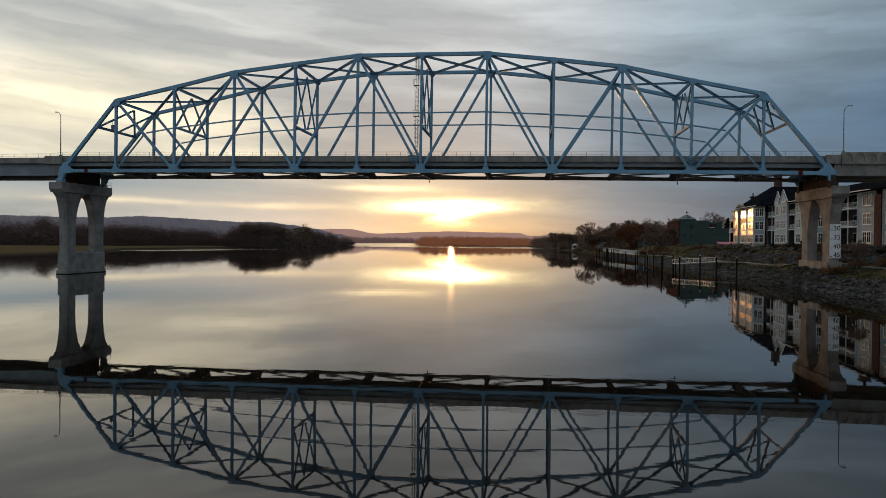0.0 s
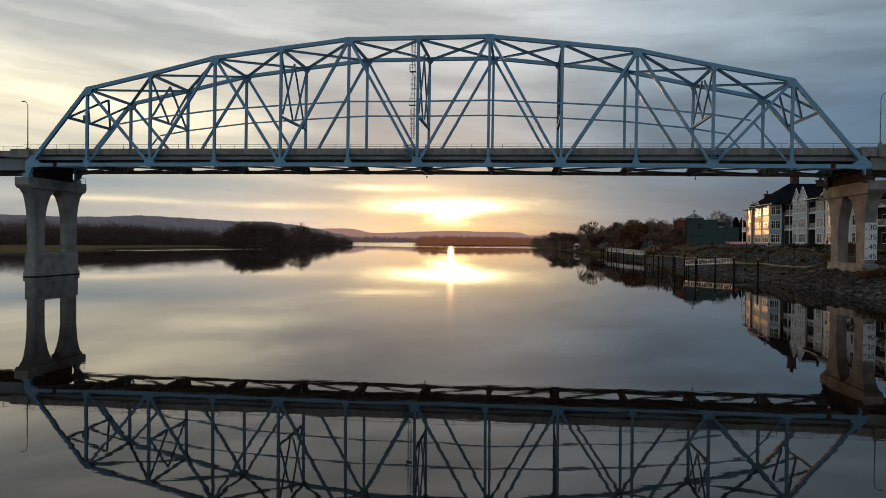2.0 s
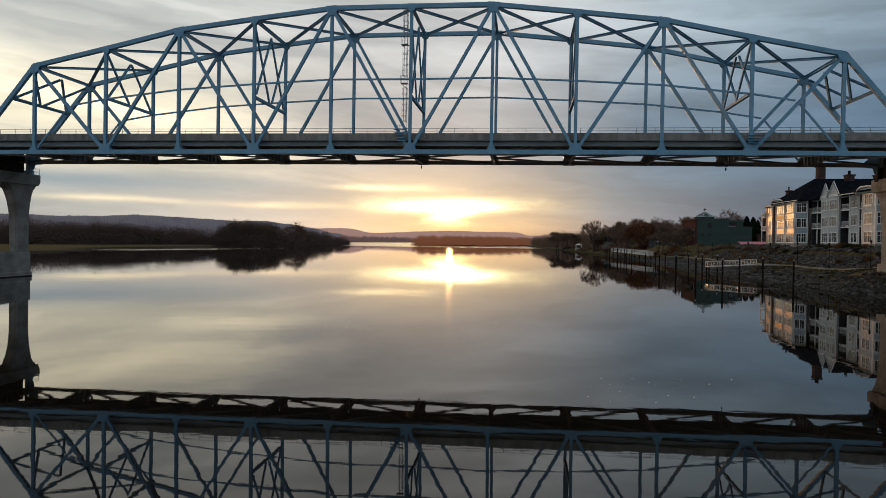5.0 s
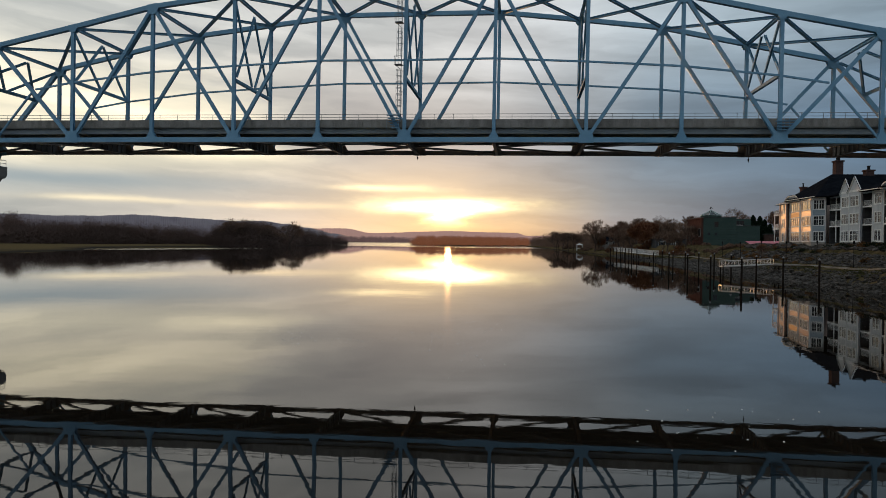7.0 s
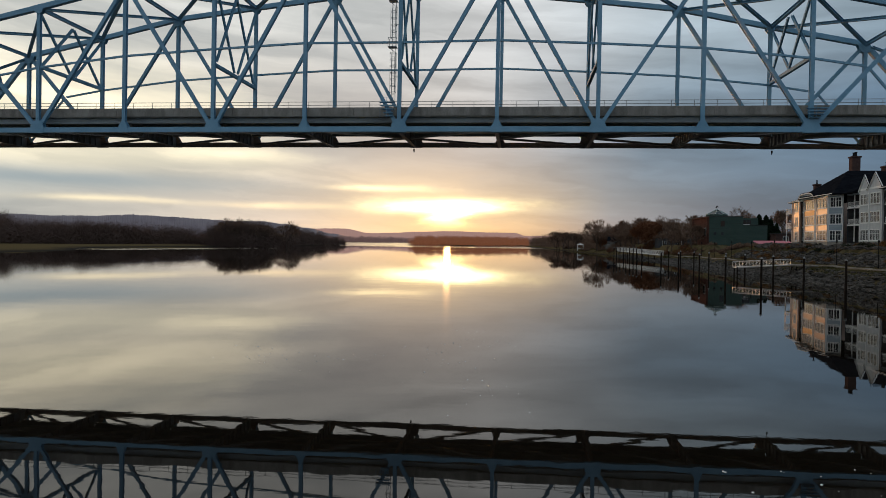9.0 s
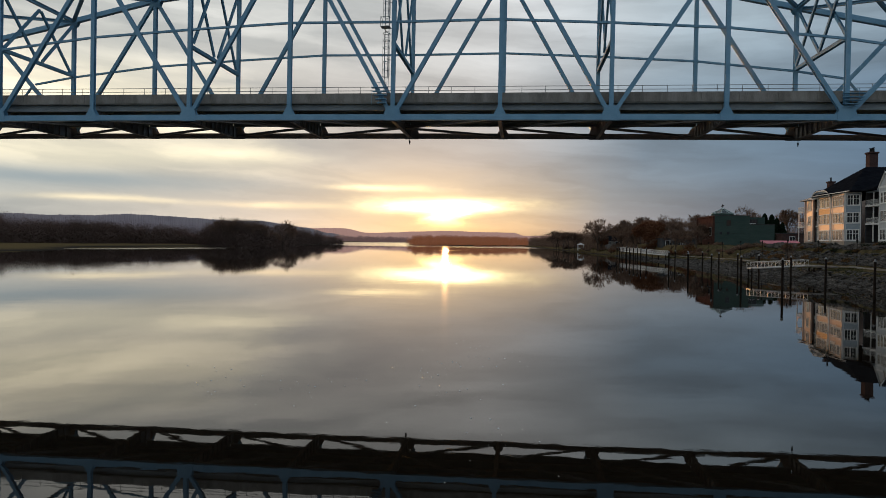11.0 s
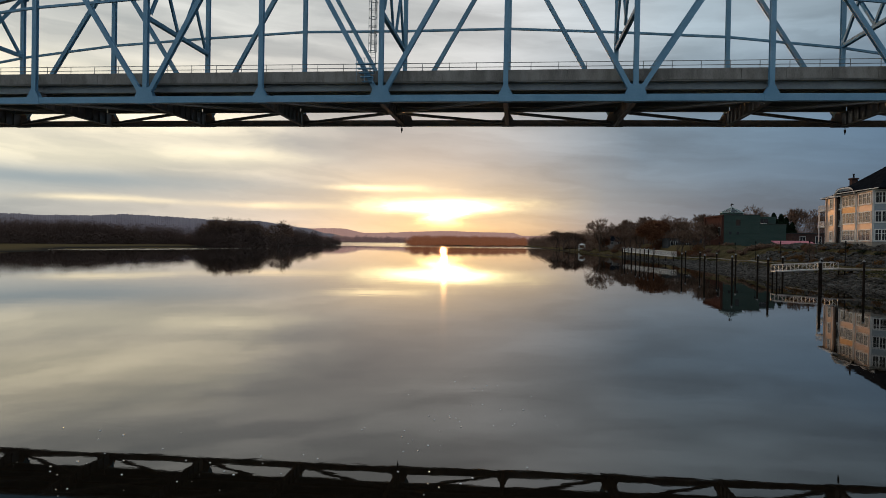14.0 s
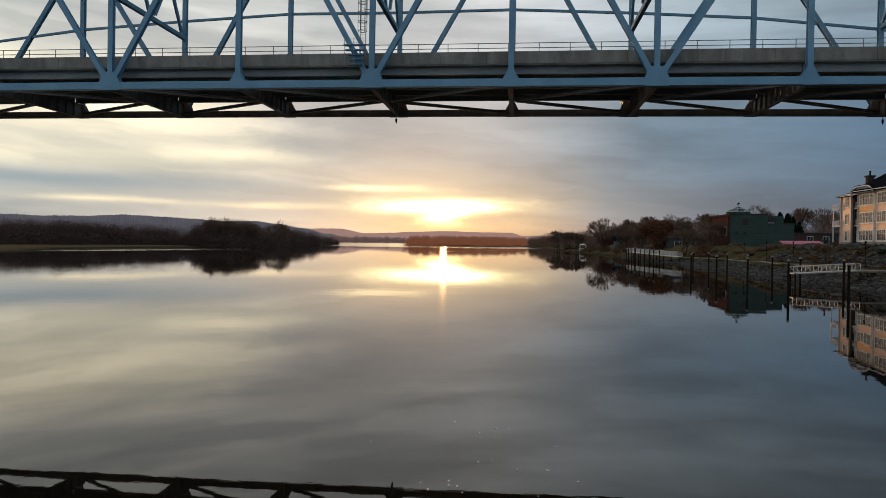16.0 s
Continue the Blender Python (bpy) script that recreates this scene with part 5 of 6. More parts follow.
for k in range(290):
    y = rng.uniform(-40, 16)
    x = right_x(y) + rng.uniform(-0.6, 3.2 if y < -3 else 4.8)
    s = rng.uniform(0.36, 0.7)
    ob = new("stone", ROCK_MESHES[k % 8])
    ob.parent = revetment
    ob.matrix_basis = pose(x, y, on_ground(x, y) + 0.2 * s, rng.uniform(-15, 15), rng.uniform(-15, 15), rng.uniform(0, 360)) @ Matrix.Diagonal((s, s, s, 1))

# ---- bare trees, shrubs, woods ----
BARK = plain("dark_bark", (0.075, 0.057, 0.047), (0.14, 0.106, 0.086), 0.95, 1.5, 8)
TWIG = plain("winter_twigs", (0.15, 0.095, 0.070), (0.25, 0.165, 0.118), 0.95, 0.3, 8)
RUSSET = plain("russet_dead_leaves", (0.10, 0.045, 0.027), (0.18, 0.082, 0.043), 0.9, 0.3, 8)
NEEDLE = plain("dark_needles", (0.008, 0.016, 0.010), (0.020, 0.034, 0.018), 0.9, 0.5, 8)
BRUSH = plain("dry_orange_brush", (0.09, 0.050, 0.024), (0.20, 0.115, 0.050), 0.95, 0.5, 8)
GREENBUSH = plain("dark_evergreen_shrub", (0.015, 0.022, 0.014), (0.045, 0.055, 0.034), 0.95, 0.6, 8)


class Soup:
    """Collects loose prisms and slivers into one mesh."""

    def __init__(self):
        self.v, self.f = [], []

    def limb(self, a, b, r0, r1, sides=4):
        t = (b - a).normalized()
        s = t.orthogonal().normalized()
        u = t.cross(s)
        k = len(self.v)
        for p, r in ((a, r0), (b, r1)):
            for i in range(sides):
                c = 2 * math.pi * i / sides
                self.v.append(tuple(p + (s * math.cos(c) + u * math.sin(c)) * r))
        for i in range(sides):
            j = (i + 1) % sides
            self.f.append((k + i, k + j, k + sides + j, k + sides + i))

    def sliver(self, a, b, w):
        t = (b - a)
        s = t.cross(Vector((random.uniform(-1, 1), random.uniform(-1, 1), random.uniform(-1, 1)))).normalized() * w / 2
        k = len(self.v)
        self.v += [tuple(a - s), tuple(a + s), tuple(b)]
        self.f.append((k, k + 1, k + 2))

    def leaf(self, c, size):
        d = Vector((random.uniform(-1, 1), random.uniform(-1, 1), random.uniform(-1, 1))).normalized()
        s = d.orthogonal().normalized() * size / 2
        u = d.cross(s)
        k = len(self.v)
        self.v += [tuple(c - s), tuple(c - u * 0.7), tuple(c + s), tuple(c + u * 0.7)]
        self.f.append((k, k + 1, k + 2, k + 3))

    def ob(self, name, mat, parent=None):
        me = bpy.data.meshes.new(name)
        me.from_pydata(self.v, [], self.f)
        me.materials.append(mat)
        o = new(name, me)
        o.parent = parent
        return o


def bare_tree(h, spread, label, leaves=0, leaf_mat=None, depth=5, seed=1, stout=0.035):
    """Trunk, forking limbs and a crown of fine twigs; leaves: some dead ones left."""
    random.seed(seed)
    tree = thing("tree", label, "tree", "bare trees on the bank")
    wood, crown = Soup(), Soup()

    def grow(p, d, length, r, level):
        segs = 2 if level < 4 else 1
        for _ in range(segs):
            d = (d + Vector((random.gauss(0, 0.10), random.gauss(0, 0.10), random.gauss(0.05, 0.05)))).normalized()
            q = p + d * length / segs
            wood.limb(p, q, r, max(stout, r * 0.84), 6 if level == 0 else 4 if level < 3 else 3)
            p, r = q, max(stout, r * 0.84)
        if level >= (2 if leaves else 3):
            for _ in range(5 if level < depth else 12):
                e = (d + Vector((random.gauss(0, 0.45), random.gauss(0, 0.45), random.gauss(0.15, 0.35)))).normalized()
                b = p - d * length * random.uniform(0, 0.9)
                crown.sliver(b, b + e * h * random.uniform(0.03, 0.075), stout * 1.6)
                for _ in range(leaves):
                    crown.leaf(b + e * h * random.uniform(0.0, 0.07) + Vector((random.gauss(0, .6), random.gauss(0, .6), random.gauss(-0.3, .6))), 0.5)
        if level < depth:
            n = 5 if level == 0 else 3 if level < 4 else 2
            a0 = random.uniform(0, 6.283)
            for i in range(n):
                tilt = random.uniform(0.25, 0.62) * spread * (1.15 if level == 0 else 1.0)
                a = a0 + 6.283 * i / n + random.uniform(-0.5, 0.5)
                s = d.orthogonal().normalized()
                u = d.cross(s)
                e = (d * math.cos(tilt) + (s * math.cos(a) + u * math.sin(a)) * math.sin(tilt)).normalized()
                grow(p, e, length * random.uniform(0.66, 0.84) * (1.25 if level == 0 else 1.0), r * random.uniform(0.52, 0.70), level + 1)

    grow(Vector((0, 0, -0.3)), Vector((0, 0, 1)), h * 0.19, h * 0.024, 0)
    top = max(v[2] for v in wood.v)
    k = h / top
    wood.v = [(x * k, y * k, z * k) for x, y, z in wood.v]
    crown.v = [(x * k, y * k, z * k) for x, y, z in crown.v]
    wood.ob("trunk", BARK, tree)
    crown.ob("crown", leaf_mat or TWIG, tree)
    return tree


def conifer(h, label, seed):
    random.seed(seed)
    tree = thing("tree", label, "tree")
    wood, crown = Soup(), Soup()
    wood.limb(Vector((0, 0, -0.3)), Vector((0, 0, h * 0.97)), h * 0.018, 0.02, 6)
    for _ in range(int(h * 110)):
        z = h * random.uniform(0.08, 1.0)
        r = (1.0 - z / h) ** 0.6 * h * 0.33 * random.uniform(0.35, 1.1) + 0.15
        a = random.uniform(0, 6.283)
        c = Vector((math.cos(a) * r * 0.4, math.sin(a) * r * 0.4, z + 0.2))
        e = Vector((math.cos(a) * r, math.sin(a) * r, z - 0.25 * r))
        crown.sliver(c, e, 0.55)
        crown.leaf(e.lerp(c, random.uniform(0, 0.6)), 0.7)
    wood.ob("trunk", BARK, tree)
    crown.ob("crown", NEEDLE, tree)
    return tree


def plant(proto, spots, first=True):
    """Stand copies of a tree or shrub at (x, y, scale)."""
    for i, (x, y, s) in enumerate(spots):
        m = pose(x, y, on_ground(x, y) - 0.15, 0, 0, (x * 37 + y * 53) % 360)
        if i == 0:
            proto.matrix_basis = m @ Matrix.Diagonal((s, s, s, 1))
        else:
            c = copy_thing(proto, m)
            c.scale = (s, s, s)


plant(bare_tree(20, 1.0, "tall bare deciduous tree on the river bank", seed=3, stout=0.06), [(76.5, 408, 0.8), (84, 330, 0.72), (104.4, 331.7, 0.78), (120, 352, 0.82), (169.5, 310, 1.0)])
plant(bare_tree(20, 1.0, "tall spreading bare tree standing over the river bank", depth=5, seed=3, stout=0.055), [(62.2, 354.7, 1.02)])
plant(bare_tree(17, 0.85, "bare dark deciduous tree in winter twigs", seed=8, stout=0.07), [(76.1, 367.6, 0.9), (88.9, 416, 1.0), (96, 384.5, 1.05), (84.2, 356, 0.8), (52.6, 461, 0.85), (150, 285, 1.1), (98, 300, 0.75), (68, 392, 0.7), (48, 520, 0.9), (114, 318, 1.0), (128, 330, 0.95)])
plant(bare_tree(21, 1.15, "broad bare elm with dense fine twigs", depth=5, seed=12), [(118.8, 258.6, 0.9), (128, 272, 0.8), (142, 246, 0.66), (105, 365, 0.9)])
plant(bare_tree(14, 0.9, "round oak still holding russet dead leaves", leaves=4, leaf_mat=RUSSET, seed=21), [(79.5, 280.4, 1.0), (86, 294, 0.8), (66, 372, 0.6)])
plant(bare_tree(15, 0.95, "rounded bare tree with fine brown twigs", depth=5, seed=40, stout=0.085), [(50, 500, 1.0), (55, 447, 0.9), (47, 540, 1.1), (46, 565, 0.9), (72, 395, 0.75), (66, 362, 0.7), (75, 336, 0.75), (84, 312, 0.85), (94, 322, 0.9), (100, 345, 1.0), (78, 306, 0.8), (79, 345, 0.9), (92, 350, 1.0), (70, 430, 0.85), (60, 480, 0.8), (88, 268, 0.7)])
plant(conifer(15, "dark conifer beside the museum building", 5), [(131.6, 246, 0.72), (129.4, 247, 0.86), (127.0, 246, 0.95), (124.6, 248, 0.98), (108, 385, 1.05)])


def shrub(h, mat, label, seed, dense=170):
    random.seed(seed)
    sh = thing("shrub", label, "shrub", "shrubs on the bank")
    s, t = Soup(), Soup()
    for _ in range(dense):
        a, r = random.uniform(0, 6.283), random.uniform(0.05, 1.0) ** 0.6
        tip = Vector((math.cos(a) * r * h * 0.85, math.sin(a) * r * h * 0.85, h * random.uniform(0.45, 1.0) * (1.1 - 0.55 * r)))
        s.sliver(Vector((tip.x * 0.25, tip.y * 0.25, -0.1)), tip, 0.06)
        for _ in range(3):
            t.leaf(tip * random.uniform(0.55, 1.0), 0.24)
    s.ob("branching", BARK, sh)
    t.ob("foliage", mat, sh)
    return sh


def spots(count, y0, y1, r0, r1, s0, s1, seed):
    random.seed(seed)
    return [(right_x(y) + random.uniform(r0, r1), y, random.uniform(s0, s1)) for y in [random.uniform(y0, y1) for _ in range(count)]]


plant(shrub(1.6, BRUSH, "dry orange-brown shrub among the rocks", 2), spots(80, -25, 125, 10.0, 19.5, 0.35, 1.0, 4) + [(69.5, -3.2, 1.3), (70.5, -5.0, 1.0), (73.5, -4.0, 1.2), (76, -8, 1.3), (78, -14, 1.5), (77.5, 199, 1.7), (79.5, 201, 2.0), (81.5, 199.5, 1.6), (78.5, 205, 1.8)])
plant(shrub(1.3, GREENBUSH, "low dark evergreen shrub beside the building", 6), spots(46, 0, 118, 15.0, 20.5, 0.45, 1.0, 9))
plant(shrub(1.9, TWIG, "bare brown thicket on the bank", 23, 240), spots(34, 140, 215, 12.0, 26.0, 0.6, 1.3, 12))
plant(shrub(2.8, TWIG, "tall bare brown thicket at the foot of the trees", 27, 300), spots(46, 300, 590, 5.0, 30.0, 0.8, 1.9, 19))
plant(shrub(2.6, RUSSET, "tall russet shrub by the water", 14, 260), [(77, 279, 1.7), (81.8, 280.5, 1.8), (79.3, 276.5, 1.5), (84.5, 282, 1.5), (78, 196, 1.2), (80, 190, 1.0), (76, 214, 1.1), (82, 206, 1.3), (74, 240, 1.0), (70, 300, 1.2), (66, 318, 1.1)])
plant(bare_tree(6, 0.9, "small bare sapling among the bank rocks", depth=4, seed=31), [(82.5, 199, 1.3), (84, 205, 1.5), (87, 208, 1.4), (90, 207, 1.2), (80, 209, 1.4), (78, 222, 1.6), (81, 228, 1.7), (76, 90, 0.7), (72.5, -6, 0.8), (75, 12, 0.7)])


DRYGRASS = plain("dry_bank_grass", (0.075, 0.058, 0.028), (0.17, 0.135, 0.065), 0.95, 0.3, 8)
LIVEGRASS = plain("dull_green_grass", (0.022, 0.027, 0.011), (0.055, 0.060, 0.025), 0.95, 0.3, 8)


def grass(name, count, y0, y1, r0, r1, h0, h1, mat, label):
    """Tufts of blades in drifts along the bank."""
    s = Soup()
    random.seed(count)
    for _ in range(count):
        y = random.uniform(y0, y1)
        x = right_x(y) + random.uniform(r0, r1)
        if noise.noise((x * 0.12, y * 0.12, 9.0)) < -0.05:
            continue
        b = Vector((x, y, on_ground(x, y) - 0.03))
        for _ in range(5):
            tip = Vector((random.gauss(0, 0.35), random.gauss(0, 0.35), 1.0)) * random.uniform(h0, h1)
            s.sliver(b + Vector((random.gauss(0, 0.14), random.gauss(0, 0.14), 0)), b + tip, 0.05)
    tagged(s.ob(name, mat), label, "grass", kind="stuff")


grass("bank_grass", 8200, -40, 200, 3.3, 8.0, 0.10, 0.28, LIVEGRASS, "short dull green grass along the path")
grass("bank_grass", 5200, -40, 225, 9.0, 23.0, 0.2, 0.55, DRYGRASS, "dry tan grass in drifts on the bank")
grass("shore_grass", 5600, 200, 460, 0.3, 14.0, 0.25, 0.7, DRYGRASS, "rough tan grass on the low upstream shore")

WOODS = plain("bare_brown_woods", (0.105, 0.072, 0.060), (0.155, 0.108, 0.090), 0.95, 0.03, 40)


def woods(name, trees, label, twigs=780, mat=None, bulk=1.0):
    """A far stand: for each (x, y, height) stems, a lobed crown of fine twigs, and low brush."""
    rg = np.random.default_rng(len(trees) + int(abs(trees[0][1])))
    starts, tips, widths, facing = [], [], [], []

    def add(a, e, w, n):
        starts.append(a)
        tips.append(e)
        widths.append(w)
        facing.append(n)

    def unit(v):
        return v / np.maximum(np.linalg.norm(v, axis=1), 1e-6)[:, None]

    for x, y, h in trees:
        z = max(0.0, on_ground(x, y)) - 0.3
        # a few round lobes make one crown
        n = rg.integers(4, 8)
        reach = h * rg.uniform(0.20, 0.34)
        ang = rg.uniform(0, 6.283, n)
        out = reach * rg.uniform(0.2, 0.8, n)
        lift = rg.uniform(0.42, 0.68, n) * h
        lift[0], out[0] = h * rg.uniform(0.66, 0.72), reach * 0.1
        size = h * rg.uniform(0.19, 0.28, n)
        c = np.stack((x + np.cos(ang) * out, y + np.sin(ang) * out, z + lift), 1)
        add(np.tile(np.array((x, y, z)), (n, 1)), c, np.full(n, h * 0.022), rg.normal(size=(n, 3)))
        # twigs lying in the skin of each lobe
        k = rg.integers(0, n, twigs)
        d = unit(rg.normal(size=(twigs, 3)))
        p = c[k] + d * (size[k] * rg.uniform(0.35, 1.0, twigs) ** 0.4)[:, None]
        along = unit(np.cross(d, rg.normal(size=(twigs, 3))) + d * 0.25)
        add(p, p + along * (h * rg.uniform(0.02, 0.06, twigs))[:, None], rg.uniform(0.06, 0.17, twigs) * (h / 16), d + rg.normal(size=(twigs, 3)) * 0.22)
        # fine tips standing out of it
        m = twigs // 3
        k = rg.integers(0, n, m)
        d = unit(rg.normal(size=(m, 3)) + np.array((0, 0, 0.3)))
        p = c[k] + d * (size[k] * rg.uniform(0.85, 1.0, m))[:, None]
        add(p, p + unit(d + rg.normal(size=(m, 3)) * 0.4) * (h * rg.uniform(0.015, 0.04, m))[:, None], rg.uniform(0.03, 0.07, m) * (h / 16), rg.normal(size=(m, 3)))
        # stems and brush below
        m = twigs // 2
        a = rg.uniform(0, 6.283, m)
        q = h * 0.42 * rg.uniform(0, 1, m) ** 0.5
        foot = np.stack((x + np.cos(a) * q, y + np.sin(a) * q, z + h * rg.uniform(0.0, 0.42, m)), 1)
        rise = np.stack((rg.normal(size=m) * 0.06, rg.normal(size=m) * 0.06, rg.uniform(-0.03, 0.07, m)), 1) * h
        add(foot, foot + rise, rg.uniform(0.15, 0.42, m) * (h / 16), np.stack((np.cos(a), np.sin(a), 0.2 + 0 * a), 1) + rg.normal(size=(m, 3)) * 0.25)
    s, e, w = np.concatenate(starts), np.concatenate(tips), np.concatenate(widths)
    side = unit(np.cross(e - s, np.concatenate(facing))) * (w * bulk / 2)[:, None]
    v = np.stack((s - side, s + side, e + side * 0.3), 1).reshape(-1)
    count = len(s)
    me = bpy.data.meshes.new(name)
    me.vertices.add(count * 3)
    me.vertices.foreach_set("co", v.astype(np.float32))
    me.loops.add(count * 3)
    me.loops.foreach_set("vertex_index", np.arange(count * 3, dtype=np.int32))
    me.polygons.add(count)
    me.polygons.foreach_set("loop_start", np.arange(0, count * 3, 3, dtype=np.int32))
    me.update(calc_edges=True)
    me.materials.append(mat or WOODS)
    tagged(new(name, me), label, "woods", kind="stuff")


def stand(line, count, deep, jitter=0.22, dirx=-1, seed=1):
    """Trees along a polyline of (x, y, height), spread back by deep metres."""
    random.seed(seed)
    out = []
    n = len(line) - 1
    for i in range(count):
        f = (i + random.random()) / count * n
        k = min(n - 1, int(f))
        f -= k
        x, y, h = [line[k][j] + (line[k + 1][j] - line[k][j]) * f for j in range(3)]
        back = random.random() ** 1.5 * deep
        clump = 0.93 + 0.34 * noise.noise((x * 0.028, y * 0.028, seed))
        out.append((x + dirx * back, y + back * 0.15, h * clump * random.uniform(1 - jitter, 1.22)))
    return out


woods("woods", stand(((-430, 250, 19), (-345, 318, 20.5), (-300, 372, 20.5), (-288, 394, 19)), 240, 90, seed=2), "dense bare riverside woods beyond the meadow")
woods("woods", stand(((-310, 400, 18), (-280, 425, 17.5), (-250, 452, 17), (-226, 470, 17)), 230, 90, seed=3), "dense bare woods at the back of the inlet")
woods("woods", stand(((-231, 447, 15), (-226, 448, 22), (-218, 453, 24), (-210, 459, 24), (-206, 474, 23), (-207, 494, 20)), 130, 14, 0.14, seed=4), "tall dark wooded point reaching into the river")
woods("woods", stand(((-207, 494, 18), (-208, 530, 12), (-214, 580, 20), (-219, 620, 20), (-227, 690, 17), (-233, 760, 17), (-236, 815, 15), (-236, 858, 12), (-237, 884, 7)), 210, 30, seed=14), "low dark woods trailing off along the point")
plant(bare_tree(24, 1.1, "big bare tree standing out of the wooded point", seed=51, stout=0.065), [(-203, 528, 1.12), (-208, 512, 0.7), (-213, 578, 0.78), (-206, 470, 1.0), (-213, 457, 1.04), (-222, 450, 0.98)])
HAZYWOODS = MATS["hazy_woods_backdrop_near_trees"]
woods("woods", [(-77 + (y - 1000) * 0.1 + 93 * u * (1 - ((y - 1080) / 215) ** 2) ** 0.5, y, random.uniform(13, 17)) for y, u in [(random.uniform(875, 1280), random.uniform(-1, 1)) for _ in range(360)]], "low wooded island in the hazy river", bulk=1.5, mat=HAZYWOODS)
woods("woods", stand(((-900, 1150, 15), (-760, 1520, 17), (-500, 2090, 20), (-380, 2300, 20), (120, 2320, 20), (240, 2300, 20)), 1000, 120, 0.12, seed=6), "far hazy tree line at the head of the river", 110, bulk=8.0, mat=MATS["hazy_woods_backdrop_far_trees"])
# Right-bank stands use the lighter TWIG: bright haze there put into the colour.
woods("woods", stand(((90, 322, 12), (74, 425, 13), (62, 510, 15.5), (52, 620, 16.5), (40, 760, 17), (28, 930, 15), (60, 1240, 15), (160, 1700, 15)), 480, 110, dirx=1, seed=7), "bare woods along the upstream bank", mat=TWIG)
woods("woods", stand(((88, 296, 12), (120, 292, 13), (150, 290, 13), (200, 270, 14), (320, 250, 14)), 190, 60, dirx=1, seed=8), "bare trees behind the waterfront buildings", mat=TWIG)
woods("woods", stand(((-172, -60, 14), (-190, 60, 15), (-230, 160, 17), (-330, 215, 18)), 120, 120, seed=9), "bare woods on the low far bank")

# ---- flecks of foam adrift on the water ----
FOAM = plain("pale_foam", (0.75, 0.74, 0.70), (0.88, 0.87, 0.84), 0.3, 3.0, gloss=0.9)
random.seed(44)
flecks = Soup()
for _ in range(120):
    cx, cy = random.choice(((10.5, -40.0), (11.5, -47.0), (13.5, -54.0), (12.0, -35.0), (22.0, -63.0), (26.0, -63.0), (1.0, -46.5), (4.5, -47.0)))
    px_, py_, r = random.gauss(cx, 1.6), random.gauss(cy, 2.2), random.uniform(0.015, 0.045)
    k = len(flecks.v)
    for rr, zz in ((r, -0.004), (r * 0.72, r * 0.45)):
        flecks.v += [(px_ + rr * math.cos(a), py_ + rr * math.sin(a), WATER_Z + zz) for a in (0, 1.05, 2.1, 3.14, 4.2, 5.24)]
    flecks.v.append((px_, py_, WATER_Z + r * 0.62))
    for i in range(6):
        j = (i + 1) % 6
        flecks.f += [(k + i, k + j, k + 6 + j, k + 6 + i), (k + 6 + i, k + 6 + j, k + 12)]
tagged(flecks.ob("foam_flecks", FOAM), "tiny pale foam flecks adrift on the calm river", "foam", kind="stuff")

# ---- museum and other waterfront buildings ----
GREEN = plain("dull_green_cladding", (0.045, 0.074, 0.065), (0.066, 0.098, 0.086), 0.55, 0.15, 20, stretch=(1, 1, 3))
MUSEUMBRICK = plain("old_brown_brick", (0.062, 0.032, 0.026), (0.11, 0.056, 0.045), 0.9, 1.0, 12)
COPPER = plain("pale_green_copper", (0.42, 0.52, 0.50), (0.55, 0.64, 0.61), 0.5, 0.5, 10)
BRONZE = plain("dark_bronze", (0.03, 0.028, 0.025), (0.06, 0.05, 0.04), 0.4, 2.0, metal=0.6)
PINK = plain("faded_red_canvas", (0.50, 0.17, 0.20), (0.62, 0.25, 0.28), 0.8, 0.5)
DARKROOF = plain("flat_roof_felt", (0.04, 0.04, 0.042), (0.08, 0.08, 0.08), 0.9, 0.4)

museum = thing("museum_building", "dull green flat-roofed waterfront building with brick corner and glazed lantern", "building")
museum.matrix_basis = pose(1.28, -3.41, -0.30) @ Matrix.Diagonal((0.945, 0.945, 0.945, 1))
part("wall", block((92.7, 212.0, 5.0), (106.3, 240.0, 19.0), 0.06), GREEN, museum)
part("wall", block((106.31, 212.4, 5.0), (116.1, 238.0, 15.5), 0.06), GREEN, museum)
part("parapet", block((92.5, 211.8, 19.0), (106.5, 240.2, 19.25), 0.03), DARKROOF, museum)
part("parapet", block((106.52, 212.2, 15.5), (116.3, 238.2, 15.75), 0.03), DARKROOF, museum)
part("upper_block", block((101.5, 216.0, 15.0), (113.5, 232.0, 18.6), 0.05), GREEN, museum)
side = part("brick_side", block((92.3, 212.2, 4.5), (92.69, 238.0, 18.95), 0.03), MUSEUMBRICK, museum)
for y in (213.1, 237.4):
    part("pilaster", block((92.0, y - 0.5, 4.5), (92.29, y + 0.5, 18.4), 0.03), MUSEUMBRICK, museum)
part("cornice", block((91.9, 212.0, 18.4), (92.29, 238.2, 18.95), 0.05), MUSEUMBRICK, museum)
for y in (216.5,):
    for z in (11.0,):
        sw = part("side_window", block((92.12, y - 1.5, z - 0.2), (92.29, y + 1.5, z + 3.4), 0.03), STONE, museum)
        part("pane", block((92.06, y - 1.2, z), (92.115, y + 1.2, z + 3.1)), GLASS, sw)
for k in range(5):
    part("siding_joint", block((92.72, 211.975, 7.4 + 2.2 * k), (106.28, 211.998, 7.44 + 2.2 * k)), BRONZE, museum)


